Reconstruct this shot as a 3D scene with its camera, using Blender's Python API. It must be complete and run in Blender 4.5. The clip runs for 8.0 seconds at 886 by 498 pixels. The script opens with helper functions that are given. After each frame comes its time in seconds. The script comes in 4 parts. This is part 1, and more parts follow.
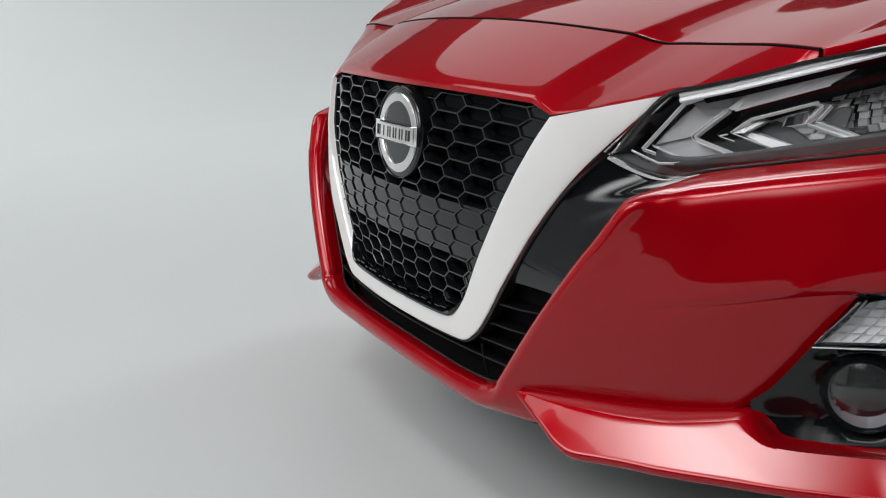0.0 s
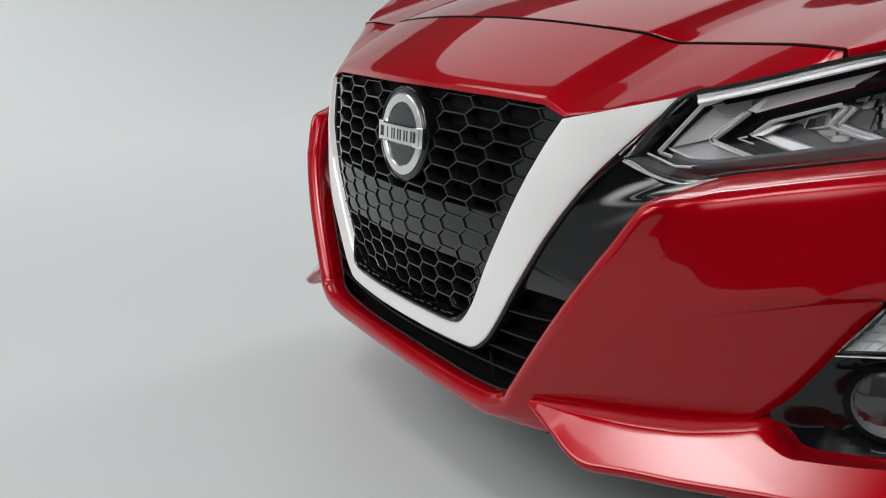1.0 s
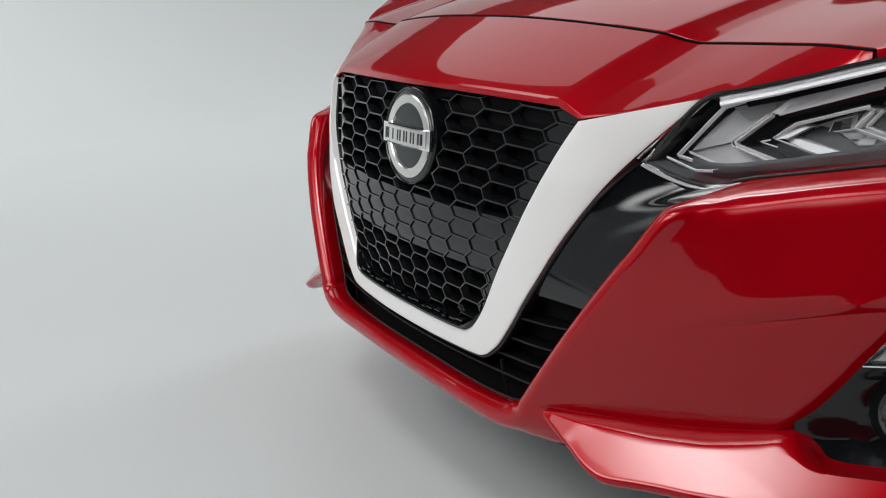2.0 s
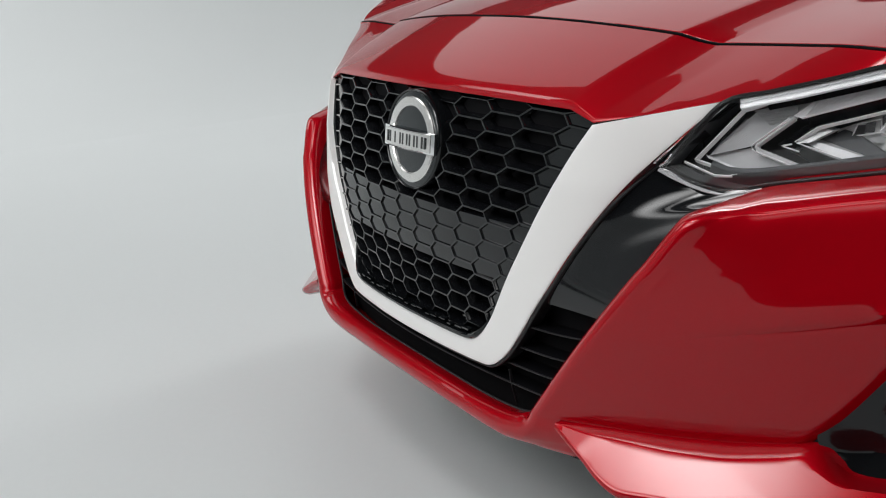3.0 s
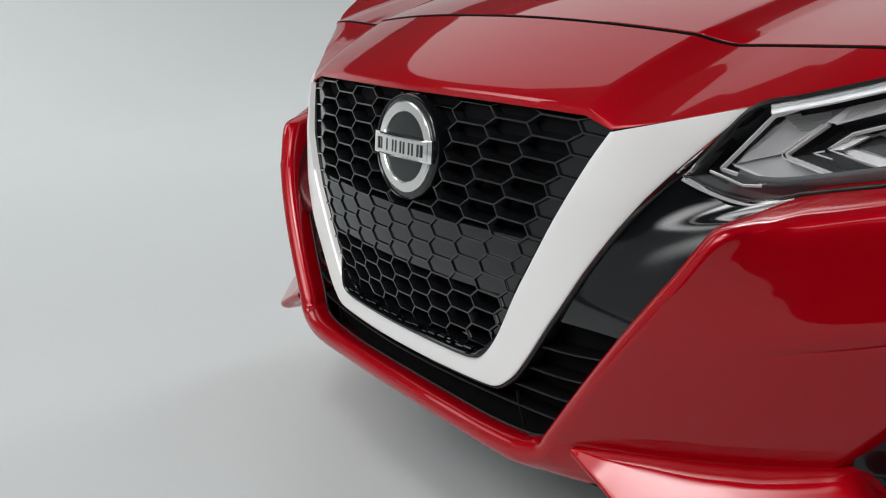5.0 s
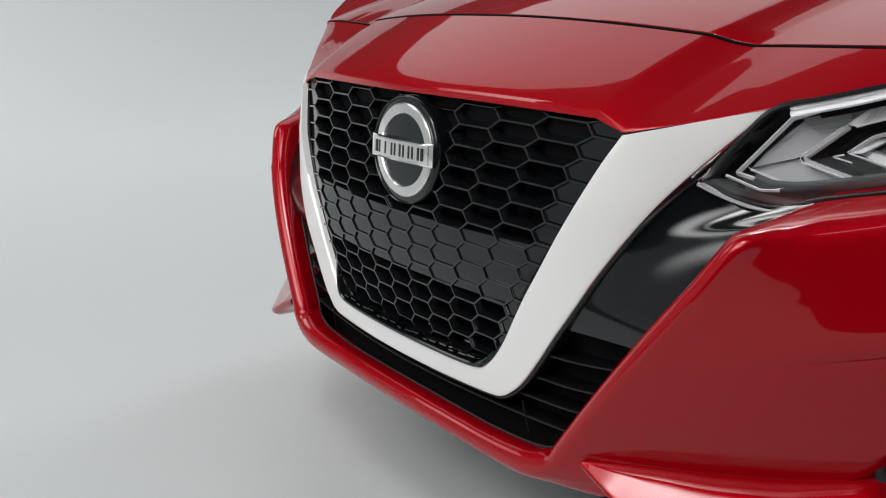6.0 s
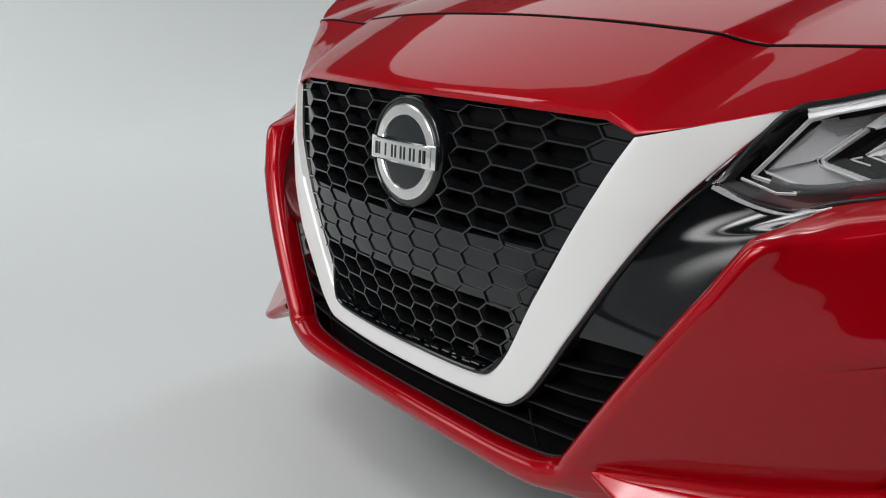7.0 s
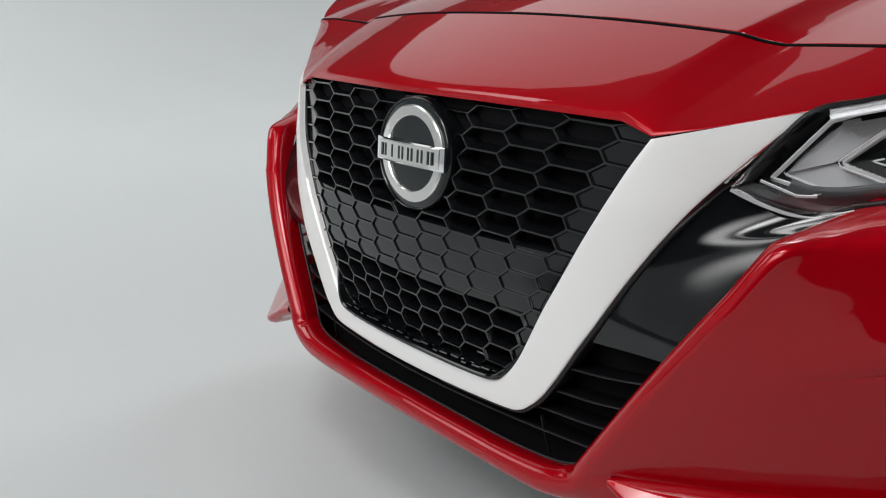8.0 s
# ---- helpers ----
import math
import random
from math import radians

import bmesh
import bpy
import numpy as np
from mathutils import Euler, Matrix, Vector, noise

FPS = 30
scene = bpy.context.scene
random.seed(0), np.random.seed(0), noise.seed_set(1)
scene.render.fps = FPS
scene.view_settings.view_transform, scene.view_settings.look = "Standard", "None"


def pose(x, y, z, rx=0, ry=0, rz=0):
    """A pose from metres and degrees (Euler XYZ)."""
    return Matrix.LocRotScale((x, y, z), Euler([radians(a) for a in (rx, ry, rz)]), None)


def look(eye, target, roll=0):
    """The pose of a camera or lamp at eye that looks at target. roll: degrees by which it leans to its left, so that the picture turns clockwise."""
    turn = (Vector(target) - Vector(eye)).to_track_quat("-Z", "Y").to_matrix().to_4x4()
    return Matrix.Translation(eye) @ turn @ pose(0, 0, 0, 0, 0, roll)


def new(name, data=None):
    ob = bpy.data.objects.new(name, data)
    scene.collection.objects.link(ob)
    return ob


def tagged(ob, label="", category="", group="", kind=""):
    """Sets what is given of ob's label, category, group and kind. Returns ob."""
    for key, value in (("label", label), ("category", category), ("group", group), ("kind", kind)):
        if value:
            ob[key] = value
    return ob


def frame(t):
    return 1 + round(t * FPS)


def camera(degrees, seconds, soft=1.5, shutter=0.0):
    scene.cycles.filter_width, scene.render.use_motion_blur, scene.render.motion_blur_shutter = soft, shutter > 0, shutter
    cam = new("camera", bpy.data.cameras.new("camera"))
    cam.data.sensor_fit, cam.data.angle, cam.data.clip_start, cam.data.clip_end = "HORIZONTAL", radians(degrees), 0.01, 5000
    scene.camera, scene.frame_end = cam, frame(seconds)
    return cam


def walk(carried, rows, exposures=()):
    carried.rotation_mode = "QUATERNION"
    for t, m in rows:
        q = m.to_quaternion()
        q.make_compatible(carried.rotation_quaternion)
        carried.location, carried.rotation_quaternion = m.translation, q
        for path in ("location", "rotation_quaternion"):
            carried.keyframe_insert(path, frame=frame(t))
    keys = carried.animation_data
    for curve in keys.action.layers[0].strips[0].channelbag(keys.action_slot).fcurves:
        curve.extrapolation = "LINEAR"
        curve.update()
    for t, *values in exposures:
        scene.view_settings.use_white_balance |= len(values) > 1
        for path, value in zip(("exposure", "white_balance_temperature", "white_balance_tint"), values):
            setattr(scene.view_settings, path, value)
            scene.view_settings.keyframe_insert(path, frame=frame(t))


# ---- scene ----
cam = camera(45.00, 8.0, soft=1.1)
ROWS = [
    (0.0, 1.5019, -0.6395, 0.8146, 75.333, 4.399, 63.813),
    (0.5, 1.4787, -0.6421, 0.8149, 75.272, 4.340, 63.578),
    (1.0, 1.4554, -0.6448, 0.8151, 75.209, 4.324, 63.206),
    (1.5, 1.4307, -0.6479, 0.8156, 75.135, 4.295, 62.873),
    (3.0, 1.3533, -0.6578, 0.8176, 74.958, 4.209, 61.624),
    (3.5, 1.3276, -0.6615, 0.8179, 74.908, 4.216, 60.934),
    (4.0, 1.3016, -0.6649, 0.8188, 74.829, 4.216, 60.251),
    (4.5, 1.2753, -0.6683, 0.8196, 74.749, 4.232, 59.541),
    (6.0, 1.1994, -0.6775, 0.8210, 74.533, 4.184, 57.601),
    (6.5, 1.1778, -0.6802, 0.8214, 74.450, 4.143, 57.024),
    (7.0, 1.1590, -0.6830, 0.8215, 74.393, 4.109, 56.587),
    (7.5, 1.1429, -0.6851, 0.8218, 74.333, 4.085, 56.317),
    (8.0, 1.1278, -0.6869, 0.8219, 74.297, 4.115, 56.125),
]
walk(cam, [(t, pose(*p)) for t, *p in ROWS])

# world and light
world = bpy.data.worlds.new("studio_world")
world.use_nodes = True
world.node_tree.nodes["Background"].inputs[0].default_value = (0.02, 0.02, 0.022, 1)
world.node_tree.nodes["Background"].inputs[1].default_value = 1.0
scene.world = world
scene.view_settings.exposure = 0.39


def area_lamp(name, eye, target, w, h, watts, edge=0.0, shape="RECTANGLE", spread=180):
    """An area lamp; edge: the share of its width over which the diffuser fades towards its rim; spread: its beam
    angle.
    """
    data = bpy.data.lights.new(name, "AREA")
    data.shape, data.size, data.size_y, data.energy, data.spread = shape, w, h, watts, radians(spread)
    if edge:
        data.use_nodes = True
        nt = data.node_tree
        emit = next(n for n in nt.nodes if n.type == "EMISSION")
        geo = nt.nodes.new("ShaderNodeNewGeometry")
        xyz = nt.nodes.new("ShaderNodeSeparateXYZ")
        nt.links.new(geo.outputs["Parametric"], xyz.inputs[0])
        fades = []
        for axis in "XY":
            away = nt.nodes.new("ShaderNodeMath")
            away.operation = "PINGPONG"
            nt.links.new(xyz.outputs[axis], away.inputs[0])
            away.inputs[1].default_value = 0.5
            fade = nt.nodes.new("ShaderNodeMapRange")
            fade.interpolation_type = "SMOOTHSTEP"
            nt.links.new(away.outputs[0], fade.inputs["Value"])
            fade.inputs["From Max"].default_value = edge
            fades.append(fade)
        both = nt.nodes.new("ShaderNodeMath")
        both.operation = "MULTIPLY"
        nt.links.new(fades[0].outputs["Result"], both.inputs[0])
        nt.links.new(fades[1].outputs["Result"], both.inputs[1])
        nt.links.new(both.outputs[0], emit.inputs["Strength"])
    ob = new(name, data)
    ob.matrix_world = look(eye, target)
    return ob


area_lamp("softbox_wide", (-2.9, 2.2, 3.0), (-2.9, 2.2, 0), 4.0, 5.0, 32, shape="ELLIPSE")
area_lamp("softbox_strip", (0.50, -1.20, 3.0), (0.50, -1.20, 0), 1.20, 1.1, 50, edge=0.46)
# unseen fill lamps, added to brighten the bumper, walls and floor
area_lamp("fill_front", (0.7, -2.9, 3.0), (0.6, 0.1, 0.5), 4.2, 2.6, 188, edge=0.45)
area_lamp("fill_side", (4.3, 0.4, 1.35), (0, 0.4, 1.0), 3.2, 2.2, 5)
area_lamp("fill_cyclorama", (0.2, -2.2, 4.6), (0.2, -4.4, 0.9), 4.5, 0.9, 25)
area_lamp("fill_fore", (-5.4, -2.8, 4.8), (-6.4, 1.6, 0.0), 3.6, 2.8, 104, spread=130)
area_lamp("fill_far", (-2.5, 8.3, 5.3), (-5.8, 1.2, 0.3), 3.0, 2.6, 370)


# materials
def material(name, colour, rough=0.5, metal=0.0, coat=0.0, grain=0.0, scale=200.0, bump=0.0, trans=0.0, ior=1.5, stain=0.0, emit=0.0):
    m = bpy.data.materials.new(name)
    m.use_nodes = True
    nt = m.node_tree
    b = nt.nodes["Principled BSDF"]
    b.inputs["Base Color"].default_value = (*colour, 1)
    b.inputs["Roughness"].default_value = rough
    b.inputs["Metallic"].default_value = metal
    b.inputs["Coat Weight"].default_value = coat
    b.inputs["Coat Roughness"].default_value = 0.05
    b.inputs["Transmission Weight"].default_value = trans
    b.inputs["IOR"].default_value = ior
    if emit:
        b.inputs["Emission Color"].default_value = (*colour, 1)
        b.inputs["Emission Strength"].default_value = emit
    tex = nt.nodes.new("ShaderNodeTexCoord")
    if grain or stain:
        n = nt.nodes.new("ShaderNodeTexNoise")
        n.inputs["Scale"].default_value, n.inputs["Detail"].default_value = scale, 3
        nt.links.new(tex.outputs["Object"], n.inputs["Vector"])
        s = nt.nodes.new("ShaderNodeTexNoise")
        s.inputs["Scale"].default_value, s.inputs["Detail"].default_value = scale / 60, 5
        nt.links.new(tex.outputs["Object"], s.inputs["Vector"])
        mix = nt.nodes.new("ShaderNodeMath")
        mix.operation = "MULTIPLY_ADD"
        nt.links.new(n.outputs["Fac"], mix.inputs[0])
        mix.inputs[1].default_value, mix.inputs[2].default_value = 2 * grain, 1 - grain
        mix2 = nt.nodes.new("ShaderNodeMath")
        mix2.operation = "MULTIPLY_ADD"
        nt.links.new(s.outputs["Fac"], mix2.inputs[0])
        mix2.inputs[1].default_value, mix2.inputs[2].default_value = 2 * stain, -stain
        add = nt.nodes.new("ShaderNodeMath")
        nt.links.new(mix.outputs[0], add.inputs[0])
        nt.links.new(mix2.outputs[0], add.inputs[1])
        hsv = nt.nodes.new("ShaderNodeHueSaturation")
        hsv.inputs["Color"].default_value = (*colour, 1)
        nt.links.new(add.outputs[0], hsv.inputs["Value"])
        nt.links.new(hsv.outputs[0], b.inputs["Base Color"])
        if bump:
            bp = nt.nodes.new("ShaderNodeBump")
            bp.inputs["Strength"].default_value, bp.inputs["Distance"].default_value = bump, 0.0005
            nt.links.new(n.outputs["Fac"], bp.inputs["Height"])
            nt.links.new(bp.outputs[0], b.inputs["Normal"])
    return m


PAINT = material("red_pearl_paint", (0.38, 0.0008, 0.0066), 0.42, 0.28, 1.0, 0.06, 4000, stain=0.01)
PAINT.node_tree.nodes["Principled BSDF"].inputs["Specular IOR Level"].default_value = 0.0
PAINT.node_tree.nodes["Principled BSDF"].inputs["Coat IOR"].default_value = 1.45
PAINT.node_tree.nodes["Principled BSDF"].inputs["Coat Roughness"].default_value = 0.03
GLOSS = material("piano_black", (0.006, 0.0068, 0.0078), 0.10, 0, 0.0, 0.1, 300)
SATIN = material("black_plastic", (0.010, 0.010, 0.011), 0.38, 0, 0.0, 0.25, 900, bump=0.15)
GRID = material("moulded_gloss_black", (0.005, 0.0055, 0.0066), 0.12, 0, 0.0, 0.15, 600)
VOID = material("matt_black", (0.005, 0.005, 0.006), 0.8, 0, 0.0, 0.2, 200)
SHELF = material("dark_moulding", (0.004, 0.004, 0.005), 0.6, 0, 0.0, 0.2, 400)
CHROME = material("satin_chrome", (0.90, 0.887, 0.874), 0.34, 0.20, 0.0, 0.01, 900)
BRIGHT = material("bright_chrome", (0.92, 0.92, 0.93), 0.05, 1.0, 0.0, 0.01, 900)
REFLECT = material("lamp_reflector", (0.62, 0.63, 0.66), 0.22, 0.9, 0.0, 0.15, 250, bump=0.3)
PALE = material("lamp_pale_satin", (0.72, 0.73, 0.75), 0.32, 0.1, 0.2, 0.08, 500)
# near-white base, in place of highlights on unlit lamp parts
STRIP = material("lamp_strip_white", (0.93, 0.94, 0.96), 0.25, 0.0, 0.5, 0.04, 400)
GREYLAMP = material("lamp_grey_satin", (0.52, 0.53, 0.545), 0.36, 0.2, 0.0, 0.12, 700, bump=0.2)
HOUSING = material("lamp_housing_grey", (0.085, 0.089, 0.096), 0.3, 0.3, 0.0, 0.15, 400)
FOGGREY = material("fog_reflector_grey", (0.17, 0.175, 0.19), 0.35, 0.2, 0.0, 0.12, 500)
WHITEFACE = material("emblem_silver_face", (0.80, 0.79, 0.77), 0.25, 0.85, 0.3, 0.01, 900)
DARKFACE = material("emblem_dark_face", (0.008, 0.012, 0.014), 0.08, 0, 0.0, 0.05, 300)
GLASS = material("clear_lens", (1, 1, 1), 0.01, 0, 0, trans=1.0, ior=1.42)
FLOOR = material("grey_studio_floor", (0.67, 0.70, 0.703), 0.5, 0, 0, 0.015, 60, stain=0.02)
WALL = material("white_cyclorama", (0.67, 0.70, 0.703), 0.5, 0, 0, 0.01, 60, stain=0.02)
for m, level in ((GLOSS, 0.5), (VOID, 0.12), (SHELF, 0.05), (SATIN, 0.30), (GRID, 0.75)):
    m.node_tree.nodes["Principled BSDF"].inputs["Specular IOR Level"].default_value = level
CEILING = material("grey_ceiling_paint", (0.13, 0.132, 0.135), 0.9, 0, 0, 0.1, 30)
DARK = material("black_surround", (0.02, 0.02, 0.021), 0.9, 0, 0, 0.2, 30)

LIFT = -0.05  # the car is drawn with its emblem at 0.63 and set down on its tyres


# mesh helpers
def finish(name, bm, mat, parent=None, label="", smooth=35):
    bmesh.ops.translate(bm, verts=bm.verts, vec=(0, 0, LIFT if parent is not None else 0))
    if parent is not None:
        # the car stands with a slight lean
        for v in bm.verts:
            if v.co.x < 0:
                v.co.z += 0.0244 * v.co.x**2 / (0.12 - v.co.x) * min(1, max(0, (v.co.z - 0.05) / 0.2))
    me = bpy.data.meshes.new(name)
    bm.to_mesh(me)
    bm.free()
    for p in me.polygons:
        p.use_smooth = True
    me.set_sharp_from_angle(angle=radians(smooth))
    me.materials.append(mat)
    ob = new(name, me)
    ob.parent = parent
    return tagged(ob, label) if label else ob


def part(name, bm, mat, parent, label="", smooth=35):
    return finish(name, bm, mat, parent, label, smooth)


def both_sides(name, bm, mat, parent, label="", smooth=35, parents=None):
    """A part on the car's left and its mirror image on the right."""
    other = bm.copy()
    bmesh.ops.scale(other, verts=other.verts, vec=(-1, 1, 1))
    bmesh.ops.reverse_faces(other, faces=other.faces)
    a = part(name, bm, mat, parents[0] if parents else parent, label, smooth)
    b = part(name, other, mat, parents[1] if parents else parent, label, smooth)
    return a, b


def spline(points, n):
    """n points along a Catmull-Rom curve through the given ones, evenly by length."""
    P = [Vector(p) for p in points]
    P = [2 * P[0] - P[1]] + P + [2 * P[-1] - P[-2]]
    dense = []
    for i in range(1, len(P) - 2):
        for k in range(24):
            t = k / 24
            a, b, c, d = P[i - 1 : i + 3]
            dense.append(0.5 * (2 * b + (c - a) * t + (2 * a - 5 * b + 4 * c - d) * t * t + (3 * b - a - 3 * c + d) * t**3))
    dense.append(P[-2])
    return even(dense, n)


def even(line, n):
    s = [0.0]
    for a, b in zip(line, line[1:]):
        s.append(s[-1] + (b - a).length)
    out, j = [], 0
    for k in range(n):
        w = s[-1] * k / (n - 1)
        while j < len(s) - 2 and s[j + 1] < w:
            j += 1
        t = (w - s[j]) / max(s[j + 1] - s[j], 1e-9)
        out.append(line[j].lerp(line[j + 1], min(max(t, 0), 1)))
    return out


def grid(bm, rows, closed=False):
    vs = [[bm.verts.new(p) for p in r] for r in rows]
    faces = []
    for a, b in zip(vs, vs[1:]):
        n = len(a)
        for i in range(n if closed else n - 1):
            faces.append(bm.faces.new((a[i], a[(i + 1) % n], b[(i + 1) % n], b[i])))
    return vs, faces


def soften(line, w=4, keep=0):
    """Moving average along a row of points; the first `keep` and the end stay."""
    out = []
    for i, p in enumerate(line):
        k = min(w, i, len(line) - 1 - i) if i >= keep else 0
        out.append(sum((line[j] for j in range(i - k, i + k + 1)), Vector((0, 0, 0))) / (2 * k + 1))
    return out


def weld(bm, dist=0.0004):
    bmesh.ops.remove_doubles(bm, verts=bm.verts, dist=dist)


def towards(bm, way):
    """Turn the faces so that, taken together, they look along the given way."""
    bm.normal_update()
    if sum((f.normal.dot(Vector(way)) * f.calc_area() for f in bm.faces)) < 0:
        bmesh.ops.reverse_faces(bm, faces=bm.faces)


def thick(bm, t):
    bm.normal_update()
    bmesh.ops.solidify(bm, geom=bm.faces[:], thickness=t)


def bar(bm, line, w, h, up=None):
    """A rod of w x h, with small chamfers, along a line. up: the way its height points."""
    rows = []
    for i, p in enumerate(line):
        d = (line[min(i + 1, len(line) - 1)] - line[max(i - 1, 0)]).normalized()
        u = Vector(up or (0, -1, 0))
        u = (u - d * u.dot(d)).normalized()
        s = d.cross(u)
        c = 0.25 * min(w, h)
        ring = [(-w / 2, -h / 2 + c), (-w / 2 + c, -h / 2), (w / 2 - c, -h / 2), (w / 2, -h / 2 + c), (w / 2, h / 2 - c), (w / 2 - c, h / 2), (-w / 2 + c, h / 2), (-w / 2, h / 2 - c)]
        rows.append([p + s * a + u * b for a, b in ring])
    vs, _ = grid(bm, rows, closed=True)
    bm.faces.new(vs[0][::-1])
    bm.faces.new(vs[-1])
    bmesh.ops.recalc_face_normals(bm, faces=bm.faces)


# the nose's plan curve and its rake
SLOPE_X = [0, 0.30, 0.36, 0.42, 0.55, 0.65, 0.72, 0.80, 0.86, 0.90, 0.94]
SLOPE_Y = [0, 0.132, 0.40, 0.66, 0.70, 0.74, 0.85, 1.2, 2.0, 4.0, 8.0]
_gx = np.linspace(0, 0.94, 1881)
_gy = np.concatenate([[0], np.cumsum((np.interp(_gx[1:], SLOPE_X, SLOPE_Y) + np.interp(_gx[:-1], SLOPE_X, SLOPE_Y)) / 2 * np.diff(_gx))])


def nose(x):
    return float(np.interp(abs(x), _gx, _gy)) - 0.045


def rake(z):
    return float(np.interp(z, [0.33, 0.43, 0.47, 0.53, 0.61, 0.68, 0.71], [0.016, 0.019, 0.019, 0.021, 0.029, 0.043, 0.050]))


def on_nose(p, d=0.0):
    return Vector((p[0], nose(p[0]) + d, p[1]))


def on_grille(p, d=0.0):
    return Vector((p[0], nose(p[0]) + rake(p[1]) + d, p[1]))


# ---- the studio ----
bm = bmesh.new()
grid(bm, [[Vector((x, y, 0)) for x in (-4.81, -3, 0, 3, 5)] for y in (-4.2, 0, 3, 5.31)])
towards(bm, (0, 0, 1))
tagged(finish("floor", bm, FLOOR), "pale grey seamless painted studio floor", "floor", kind="structure")


def sweep_wall(name, a, b, inward, mat, h=5.5, r=3.6, label="", top=None):
    """A wall that curves up from the floor; top: where the white ends and an added black panel goes on."""
    a, b, inward = Vector(a), Vector(b), Vector(inward)
    last = math.pi / 2 if top is None else math.acos(1 - top / r)
    prof = [(r - r * math.sin(q), r - r * math.cos(q)) for q in [k * last / 14 for k in range(15)]]
    if top is None:
        prof.append((0, h))
    bm = bmesh.new()
    grid(bm, [[p + inward * o + Vector((0, 0, z)) for p in (a, b)] for o, z in prof])
    towards(bm, inward)
    thick(bm, 0.05)
    wall = tagged(finish(name, bm, mat), label, "wall", kind="structure")
    if top is not None:
        # unseen panel, added so that the nose reflects black above the wall
        bm = bmesh.new()
        grid(bm, [[p + inward * (prof[-1][0] + 0.02) + Vector((0, 0, z)) for p in (a, b)] for z in (top - 0.02, h)])
        towards(bm, inward)
        thick(bm, 0.03)
        tagged(finish(name + "_drape", bm, DARK), "added black panel above the white wall, for dark reflections", "curtain", kind="structure")
    return wall


sweep_wall("wall_north", (-8.4, 8.9, 0), (6.4, 8.9, 0), (0, -1, 0), WALL, label="white curved cyclorama wall, evenly lit", top=3.3)
sweep_wall("wall_west", (-8.4, -5.6, 0), (-8.4, 8.9, 0), (1, 0, 0), WALL, label="white curved cyclorama wall beside the car", top=3.3)
sweep_wall("wall_south", (-8.4, -4.4, 0), (0.7, -4.4, 0), (0, 1, 0), WALL, r=0.9, label="white curved cyclorama wall before the car")
# unseen black stretch, added to darken what the bumper and side panels mirror
sweep_wall("wall_south_dark", (0.7, -4.4, 0), (6.4, -4.4, 0), (0, 1, 0), DARK, r=0.2, label="added black wall behind the camera, for dark reflections")
# unseen black sheet, added so that the side panel and bumper mirror a dark floor
bm = bmesh.new()
grid(bm, [[Vector((x, y, 0.004)) for x in (-1.3, 2.0, 5.0)] for y in (-4.2, -3.0, -1.85)])
towards(bm, (0, 0, 1))
thick(bm, -0.003)
tagged(finish("reflection_sheet", bm, DARK), "unseen black sheet on the floor, added for dark reflections", "mat", kind="structure")
sweep_wall("wall_east", (5.2, -5.6, 0), (5.2, 8.9, 0), (-1, 0, 0), DARK, r=0.2, label="black drape wall")
bm = bmesh.new()
grid(bm, [[Vector((x, y, 5.5)) for x in (-8.5, 6.5)] for y in (-5.7, 9)])
towards(bm, (0, 0, -1))
thick(bm, 0.05)
tagged(finish("ceiling", bm, CEILING), "dark grey studio ceiling", "ceiling", kind="structure")

# ---- the car ----
car = new("car")
tagged(car, "glossy red sedan front with a chrome V-shaped grille frame", "car")

# front-view curves of the car's left half (x, z)
V_IN = [(0.379, 0.6795), (0.361, 0.650), (0.339, 0.610), (0.3175, 0.5745), (0.292, 0.532), (0.267, 0.4945), (0.250, 0.467), (0.229, 0.433), (0.214, 0.412), (0.198, 0.3955), (0.180, 0.3855), (0.150, 0.3825), (0.08, 0.3815), (0, 0.381)]
V_OUT = [(0.4985, 0.7045), (0.4680, 0.6705), (0.4475, 0.647), (0.4295, 0.6255), (0.411, 0.601), (0.3925, 0.575), (0.374, 0.5475), (0.3545, 0.518), (0.331, 0.483), (0.3075, 0.4515), (0.2755, 0.409), (0.2535, 0.383), (0.236, 0.3685), (0.2195, 0.359), (0.195, 0.3555), (0.10, 0.3545), (0, 0.3545)]

# the bumper's corner face: its start beside the grille, its slope, its depth
EDGE_R = 0.019


def start_x(z):
    return 0.355 + (z - 0.34) * 0.745


_start = np.polyfit([0.28, 0.34, 0.37, 0.40, 0.43, 0.46, 0.49, 0.52, 0.55, 0.57, 0.60, 0.64], [-0.040, -0.0285, -0.0235, -0.0175, -0.0112, -0.0023, 0.0065, 0.0155, 0.0275, 0.0375, 0.053, 0.076], 4)


def start_y(z):
    return float(np.polyval(_start, z))


def start_slope(z):
    return float(np.interp(z, [0.33, 0.43, 0.60], [0.63, 0.70, 0.72]))


def corner(x, z, d=0.0):
    e = x - start_x(z)
    y = start_y(z) + start_slope(z) * e + 0.36 * e * abs(e) + 18 * max(0, x - 0.74) ** 3
    return Vector((x, y + d, z))


def curve_z(points):
    xs, zs = [p[0] for p in points], [p[1] for p in points]
    line = spline(points, 200)
    return lambda x: float(np.interp(x, [p[0] for p in line], [p[1] for p in line]))


